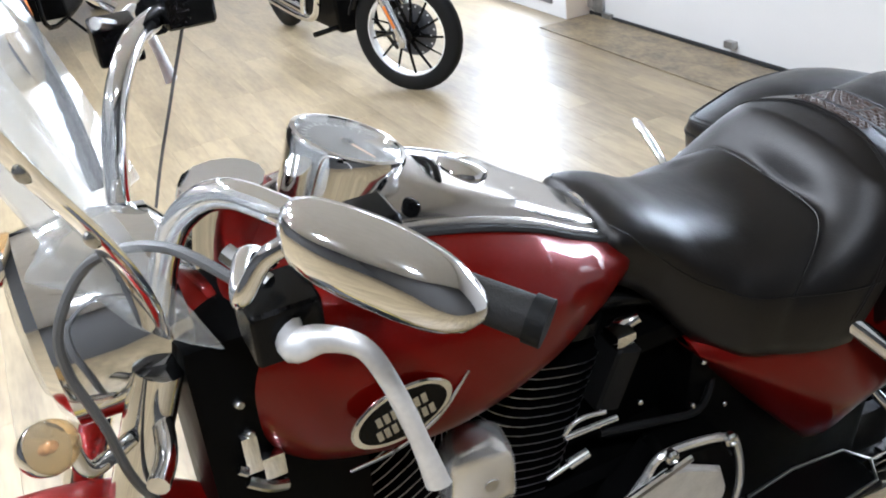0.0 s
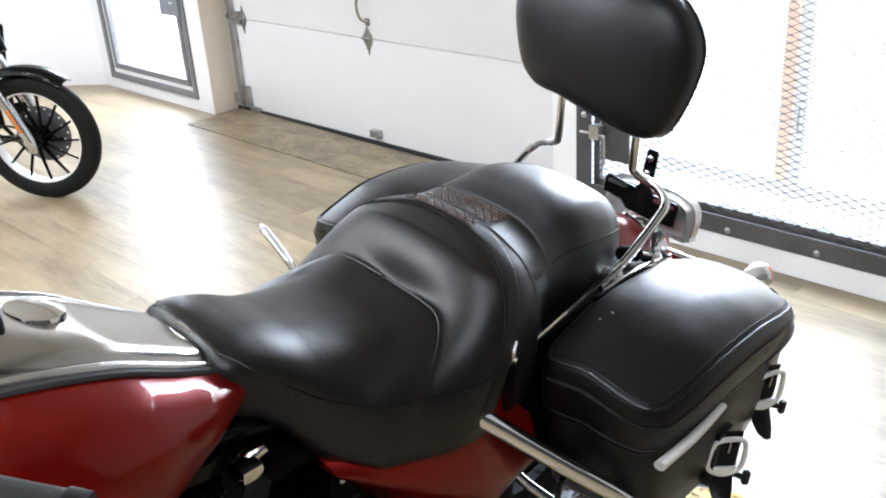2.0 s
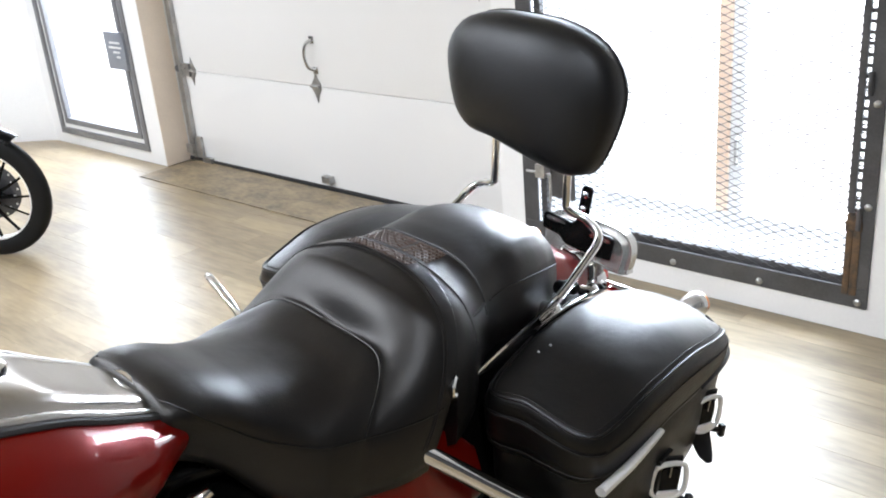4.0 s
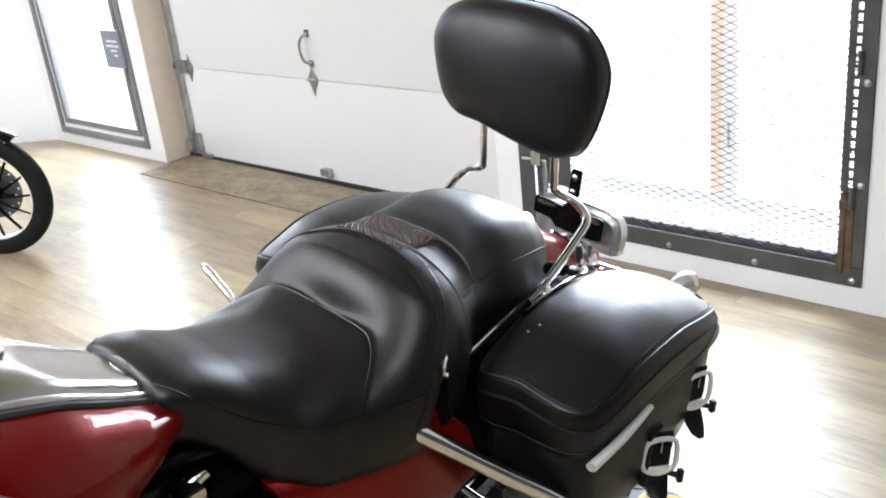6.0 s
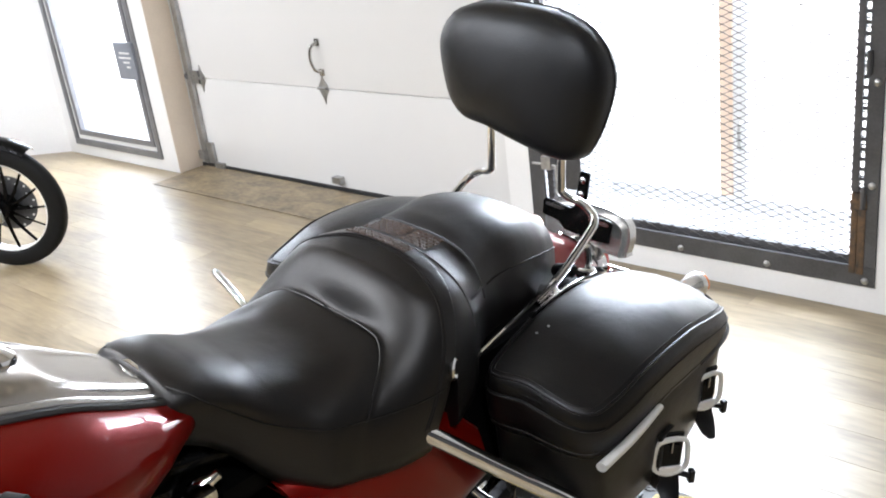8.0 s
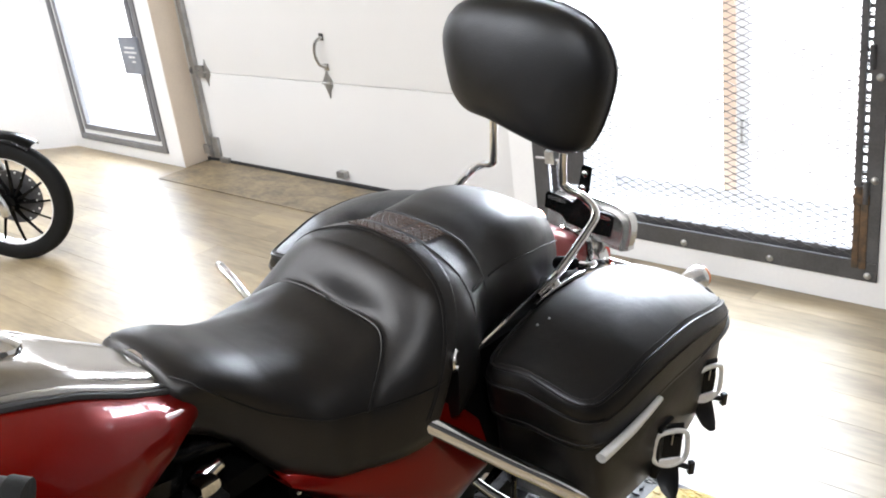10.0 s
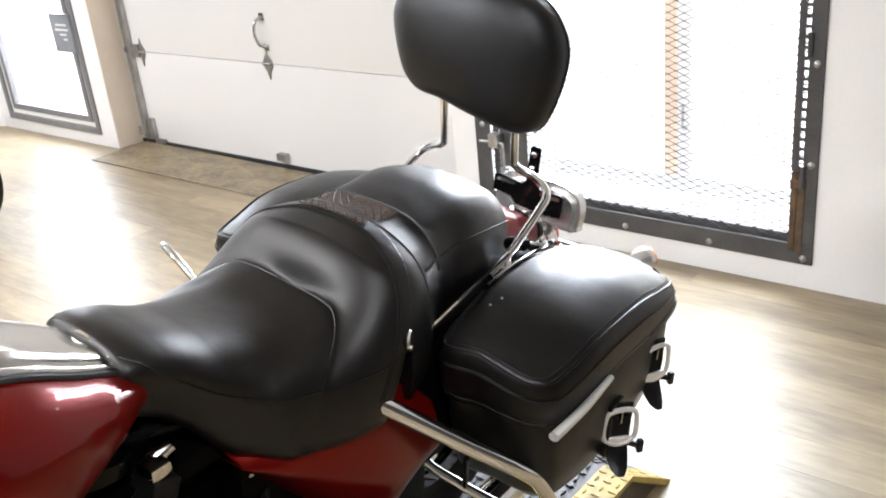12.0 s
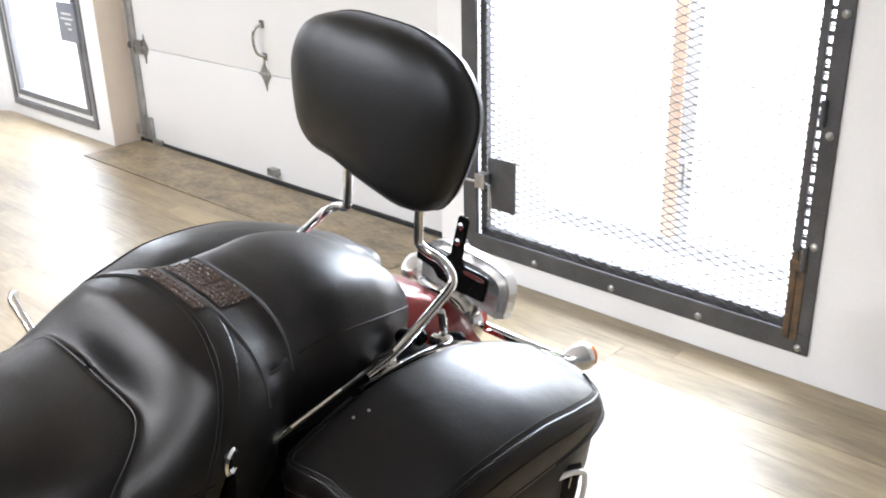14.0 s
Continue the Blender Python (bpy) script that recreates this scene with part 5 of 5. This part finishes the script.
for s in (1, -1):
    bp("grip", tube([(s * 0.352, -3.108, 1.199), (s * 0.42, -3.062, 1.19), (s * 0.478, -3.015, 1.178)], [0.0185, 0.0185, 0.0195], 16, 4), GRIP, bar, "grey-black rubber grip")
    bp("grip_flange", tube([(s * 0.470, -3.022, 1.180), (s * 0.482, -3.012, 1.177)], 0.0215, 16, 1), RUBBER, bar)
    bp("switch_housing", tube([(s * 0.352, -3.112, 1.20), (s * 0.305, -3.145, 1.205)], 0.027, 14, 1), BLACK, bar)
    bp("switch_module", box(min(s * 0.285, s * 0.338), max(s * 0.285, s * 0.338), -3.118, -3.070, 1.186, 1.222, 0.012, 3), BLACK, bar, "black switch module")
    lb = bp("lever_clamp", box(min(s * 0.318, s * 0.378), max(s * 0.318, s * 0.378), -3.228, -3.165, 1.140, 1.196, 0.008, 3), BLACK, bar, "black lever clamp")
    bp("lever", tube([(s * 0.37, -3.195, 1.175), (s * 0.39, -3.199, 1.167), (s * 0.402, -3.177, 1.173), (s * 0.43, -3.154, 1.175), (s * 0.45, -3.14, 1.145), (s * 0.465, -3.125, 1.085), (s * 0.475, -3.115, 1.035)], [0.013, 0.016, 0.012, 0.010, 0.009, 0.009, 0.012], 10, 6, False, None, 0.6), NICKEL, bar, "bright alloy lever")
    ex = Vector((s * 0.74, 0.63, -0.23)).normalized()
    ez = (ex.cross(Vector((s * 0.1, 0.1, 1))) * s).normalized()
    ey = ez.cross(ex)
    mm = Matrix.Translation((s * 0.495, -3.149, 1.300)) @ Matrix((ex, ey, ez)).transposed().to_4x4()
    ol = [(x * 0.84, y * 0.70) for x, y in ((-0.092, 0.026), (-0.06, 0.040), (0.0, 0.044), (0.05, 0.034), (0.082, 0.010), (0.09, -0.012), (0.075, -0.034), (0.03, -0.044), (-0.04, -0.043), (-0.082, -0.033), (-0.096, -0.005))]
    base = [Vector((p.x, p.y, 0)) for p in smooth_line([(x, y, 0) for x, y in ol], 4, True)]
    bm = bmesh.new()
    rings(bm, [[Vector((p.x * g, p.y * g, h)) for p in base] for g, h in ((0.95, -0.004), (1.0, 0.0), (1.0, 0.008), (0.95, 0.017), (0.82, 0.026), (0.6, 0.032), (0.3, 0.035))])
    bm.transform(mm)
    mir = bp("mirror", bm, CHROME, bar, "chrome teardrop mirror", 70)
    bm = bmesh.new()
    rings(bm, [[mm @ Vector((p.x * 0.94, p.y * 0.94, h)) for p in base] for h in (-0.0055, -0.0042)])
    bp("mirror_glass", bm, CHROME, mir)
    bp("mirror_stem", tube([(s * 0.335, -3.19, 1.215), (s * 0.345, -3.215, 1.235), (s * 0.40, -3.235, 1.235), (s * 0.415, -3.215, 1.275), (s * 0.43, -3.19, 1.295)], 0.008, 10, 5), CHROME, mir, "bent chrome mirror stem")
    bp("control_cable", tube([(s * 0.34, -3.195, 1.17), (s * 0.25, -3.26, 1.20), (s * 0.18, -3.325, 1.165), (s * 0.17, -3.37, 1.10), (s * 0.17, -3.377, 1.04), (s * 0.17, -3.362, 0.96), (s * 0.17, -3.341, 0.836), (s * 0.14, -3.25, 0.66), (s * 0.12, -3.1, 0.5)] if s > 0 else [(-0.30, -3.105, 1.20), (-0.30, -3.15, 1.08), (-0.298, -3.20, 0.94), (-0.24, -3.25, 0.8), (-0.14, -3.25, 0.6)], 0.0055 if s > 0 else 0.0025, 8, 8), BRAIDED, bar, "black control cable")
    if s < 0:
        bp("master_cylinder", box(-0.345, -0.255, -3.14, -3.07, 1.195, 1.26, 0.012, 3), BLACK, bar, "black brake master cylinder")
    bp("cable_ferrule", tube([(s * 0.335, -3.198, 1.193), (s * 0.30, -3.222, 1.213)], 0.009, 8, 1), SATIN, bar)
    # passing lamp bracket and front signals
    sgm = along((s * 0.19, -3.420, 0.972), (s * 0.45, 0.55, 0.5))
    sg = bp("front_signal", turned([(0.008, -0.040), (0.016, -0.033), (0.026, -0.015), (0.029, 0.0), (0.028, 0.003)], sgm, 24), CHROME, bike, "round chrome front turn signal")
    bp("signal_lens", turned([(0.028, 0.002), (0.0285, 0.012), (0.024, 0.025), (0.014, 0.033), (0, 0.036)], sgm, 24), BULB, sg, "smoked amber lens")
    bp("bulb", turned([(0.005, 0.0), (0.007, 0.008), (0.005, 0.014), (0, 0.016)], sgm, 14), CLEARLENS, sg)
    bp("signal_stem", tube([(s * 0.17, -3.40, 0.955), (s * 0.165, -3.39, 0.90), (s * 0.14, -3.34, 0.90)], 0.010, 10), CHROME, sg)
    bp("lamp_bracket", tube([(s * 0.11, -3.30, 0.92), (s * 0.18, -3.31, 0.90), (s * 0.225, -3.33, 0.90)], 0.013, 10), CHROME, bike, "chrome lamp bracket")
    # screen support
    br = bp("screen_bracket", tube([(s * 0.16, -3.285, 1.05), (s * 0.22, -3.295, 1.15), (s * 0.25, -3.316, 1.232), (s * 0.25, -3.353, 1.31), (s * 0.245, -3.40, 1.42), (s * 0.24, -3.44, 1.5)], 0.022, 10, 5, False, None, 0.2), CHROME, bike, "flat chrome windscreen bracket")
    for z, y in ((1.235, -3.318), (1.31, -3.353)):
        bp("bracket_bolt", turned([(0.010, 0), (0.010, 0.005), (0.005, 0.008), (0, 0.008)], along((s * 0.252, y, z), (s, 0.4, 0)), 12), SATIN, br)
rows = []
for i in range(17):
    z = 1.03 + 0.53 * i / 16
    hw = 0.20 + 0.06 * math.sin(min(1, i / 8) * math.pi / 2) - 0.10 * max(0, (i - 11) / 5) ** 2
    row = [Vector((hw * (-1 + 2 * j / 16), -3.27 - 0.32 * (z - 0.98) - 0.05 + 0.11 * (abs(-1 + 2 * j / 16)) ** 2, z)) for j in range(17)]
    rows.append(row + [p + Vector((0, -0.004, 0)) for p in reversed(row)])
bm = bmesh.new()
rings(bm, rows)
ws = bp("windscreen", bm, SCREEN, bike, "clear curved plastic windscreen", 60)
ws.visible_shadow = False

# ---- parked motorcycles ----


def parked_bike(name, label):
    """A black roadster seen from its right; its front wheel is turned. x ahead, y to its left."""
    t = thing(name, pose(0, 0, 0), label, "motorcycle", "parked motorcycles")
    R = 0.325
    turn = Matrix.Translation((0.72, 0, 0)) @ Matrix.Rotation(radians(34), 4, "Z") @ Matrix.Rotation(math.pi / 2, 4, "Z")

    def fw(n, bm, mat, parent=None, lab="", angle=40):
        bm.transform(turn)
        return part(n, bm, mat, parent if parent is not None else t, lab, (0, 0, 0), angle)

    def pb(n, bm, mat, parent=None, lab="", angle=40):
        return part(n, bm, mat, parent if parent is not None else t, lab, (0, 0, 0), angle)

    # front wheel in a frame whose x is the axle, y points back
    wh, am, ri = wheel(t, 0.0, R, 0.078, 13, "front_wheel", fw, 0.0, RUBBER, ALLOY)
    for s in (-1, 1):
        if s > 0:
            disc = fw("brake_disc", turned([(0.145, 0.05), (0.146, 0.052), (0.146, 0.055), (0.10, 0.055), (0.10, 0.05)], am, 40), STEEL, wh, "dark drilled brake disc")
            for q in range(20):
                b = 2 * math.pi * q / 20
                hole = am @ Matrix.Rotation(b, 4, "Z") @ Matrix.Translation((0.115 + 0.018 * (q % 2), 0, 0))
                fw("disc_hole", turned([(0.0065, 0.0552), (0.005, 0.0562), (0.0, 0.0562)], hole, 8), ALLOY, disc)
                fw("disc_hole", turned([(0.0, 0.0488), (0.005, 0.0488), (0.0065, 0.0498)], hole, 8), ALLOY, disc)
            for q in range(5):
                b = 2 * math.pi * q / 5
                fw("disc_arm", tube([am @ Vector((rr * math.cos(b + tw), rr * math.sin(b + tw), 0.052)) for rr, tw in ((0.04, 0.0), (0.075, 0.12), (0.105, 0.0))], 0.008, 6, 3), BLACK, disc)
        fw("fork_leg", tube([(s * 0.085, 0.0, R - 0.05), (s * 0.085, 0.0, R + 0.02), (s * 0.085, 0.10, R + 0.28), (s * 0.085, 0.20, R + 0.52)], [0.022, 0.026, 0.024, 0.019], 12, 4), SATIN, t, "bright alloy fork leg")
        fw("axle_cap", turned([(0.026, 0), (0.026, 0.012), (0.015, 0.02), (0, 0.02)], along((s * 0.085, 0, R), (s, 0, 0)), 16), CHROME, t)
        fw("fork_reflector", tube([(s * 0.112, 0.012, R + 0.06), (s * 0.112, 0.055, R + 0.18)], 0.014, 8, 1, False, None, 0.5), AMBER, t, "orange fork reflector")
    rows = []
    for i in range(25):
        a = radians(50 + 110 * i / 24)
        d = Vector((0, -math.cos(a), math.sin(a)))
        row = [Vector((0.062 * q, 0, R)) + d * (R + 0.042 - 0.030 * abs(q) ** 3) for q in (-1 + 2 * j / 8 for j in range(9))]
        rows.append(row + [p - d * 0.004 for p in reversed(row)])
    bm = bmesh.new()
    rings(bm, rows)
    fw("front_fender", bm, BLACK, t, "gloss black front fender", 60)
    fw("brake_caliper", box(0.05, 0.10, 0.06, 0.13, R + 0.06, R + 0.16, 0.015), BLACK, t)
    fw("headlamp", turned([(0.03, -0.09), (0.07, -0.06), (0.078, 0.02), (0.0, 0.03)], along((0, 0.10, 0.98), (0, -1, 0)), 28), CHROME, t)
    fw("handlebar", tube([(-0.38, 0.40, 1.08), (-0.30, 0.30, 1.10), (-0.08, 0.24, 1.0), (0.08, 0.24, 1.0), (0.30, 0.30, 1.10), (0.38, 0.40, 1.08)], 0.012, 10, 5), CHROME, t)
    # rear wheel with wire spokes
    rear = Matrix.Translation((-1.34, 0, 0)) @ Matrix.Rotation(math.pi / 2, 4, "Z")

    def rw(n, bm, mat, parent=None, lab="", angle=40):
        bm.transform(rear)
        return part(n, bm, mat, parent if parent is not None else t, lab, (0, 0, 0), angle)

    wheel(t, 0.0, 0.31, 0.12, 36, "rear_wheel", rw, 0.0, RUBBER, CHROME, SATIN)
    pb("rear_fender", box(-1.66, -1.10, -0.08, 0.08, 0.60, 0.70, 0.05, 4), BLACK, t)
    pb("engine_block", box(-0.62, 0.05, -0.13, 0.13, 0.22, 0.46, 0.05, 4), MATT, t)
    for sx in (-1, 1):
        cm = along((-0.26 + 0.06 * sx, 0, 0.42), (0.38 * sx, 0, 1))
        cy = pb("cylinder", turned([(0.07, 0), (0.07, 0.26), (0.10, 0.27), (0.09, 0.34), (0.05, 0.35)], cm, 20), MATT, t)
        for k in range(8):
            pb("fin", slab(oval(0.105, 0.10, 20), cm @ Matrix.Translation((0, 0, 0.03 + 0.028 * k)), 0.006), SATIN, cy)
    pb("tank", tube([(0.42, 0, 0.86), (0.30, 0, 0.88), (0.10, 0, 0.86), (-0.08, 0, 0.80)], [0.06, 0.13, 0.14, 0.08], 20, 6), BLACK, t, "gloss black peanut tank")
    pb("seat", tube([(-0.08, 0, 0.76), (-0.25, 0, 0.74), (-0.8, 0, 0.74), (-1.15, 0, 0.80)], [0.08, 0.13, 0.13, 0.08], 18, 6, False, None, 1.0), LEATHER, t)
    for k in (0, 1):
        pb("exhaust_pipe", tube([(-0.08 - 0.25 * k, -0.12, 0.62), (0.0 - 0.25 * k, -0.20, 0.52), (-0.12 - 0.2 * k, -0.21, 0.34), (-0.4, -0.2, 0.28 + 0.05 * k), (-0.95, -0.2, 0.30 + 0.05 * k)], [0.02, 0.02, 0.022, 0.026, 0.03], 12, 6), CHROME, t, "chrome exhaust pipe")
    pb("frame_downtube", tube([(0.50, 0.06, 0.85), (0.36, 0.06, 0.5), (0.30, 0.06, 0.22), (-0.6, 0.06, 0.2), (-1.1, 0.06, 0.36)], 0.018, 8, 4), BLACK, t)
    pb("steering_head", tube([(0.50, 0, 0.92), (0.57, 0, 0.74)], 0.035, 12, 1), BLACK, t)
    pb("air_cleaner", turned([(0.07, 0), (0.085, 0.02), (0.08, 0.05), (0, 0.055)], along((-0.24, -0.14, 0.58), (0, -1, 0)), 24), CHROME, t)
    pb("footpeg", tube([(0.0, -0.12, 0.26), (0.05, -0.30, 0.27)], 0.016, 10, 1), BLACK, t)
    pb("side_stand", tube([(0.02, 0.12, 0.22), (-0.05, 0.25, 0.012)], 0.012, 8, 1), BLACK, t)
    return t


park = parked_bike("parked_motorcycle", "black roadster motorcycle with bright rims parked on the plank floor")
place = [pose(-0.138, -1.377, 0.0, 3, 0, 2), pose(-2.3, -2.95, 0.0, 3, 0, -20), pose(-3.0, -4.3, 0.0, 3, 0, -20)]
park.matrix_basis = place[0]
for m in place[1:]:
    tagged(copy_thing(park, m), "black roadster motorcycle parked further back on the plank floor")

# ---- floor planks ----
PW, PL = 0.152, 1.22
pool = []
for k in range(4):
    bm = box(0, PL - 0.0008, 0, PW - 0.0006, -0.009, 0, 0.0003, 1)
    bmesh.ops.translate(bm, verts=bm.verts, vec=(k * 3.7, k * 5.1, 0))
    me = bpy.data.meshes.new("plank")
    for f in bm.faces:
        f.smooth = False
    bmesh.ops.recalc_face_normals(bm, faces=bm.faces)
    bm.to_mesh(me)
    bm.free()
    me.materials.append(OAK)
    pool.append((me, Vector((k * 3.7, k * 5.1, 0))))
rest_v, rest_f = [], []
count = 0
for r in range(62):
    y = -0.002 - PW * (r + 1)
    x = -7.2 - random.random() * PL
    while x < 8.0:
        near = -3.0 < x < 6.2 and y > -5.2
        k = random.randrange(4)
        if near and count < 300:
            o = new("plank", pool[k][0])
            o.parent = floor
            o.location = Vector((x, y, 0)) - pool[k][1]
            count += 1
        else:
            a, b, c, d, n0 = x, min(x + PL - 0.0012, 7.998), y, y + PW - 0.001, len(rest_v)
            rest_v += [(a, c, 0), (b, c, 0), (b, d, 0), (a, d, 0), (a, c, -0.009), (b, c, -0.009), (b, d, -0.009), (a, d, -0.009)]
            rest_f += [tuple(n0 + q for q in f) for f in ((0, 1, 2, 3), (0, 4, 5, 1), (1, 5, 6, 2), (2, 6, 7, 3), (3, 7, 4, 0))]
        x += PL
me = bpy.data.meshes.new("far_planks")
me.from_pydata(rest_v, [], rest_f)
me.materials.append(OAK)
fp = new("far_planks", me)
fp.parent = floor
fp["kind"] = "stuff"
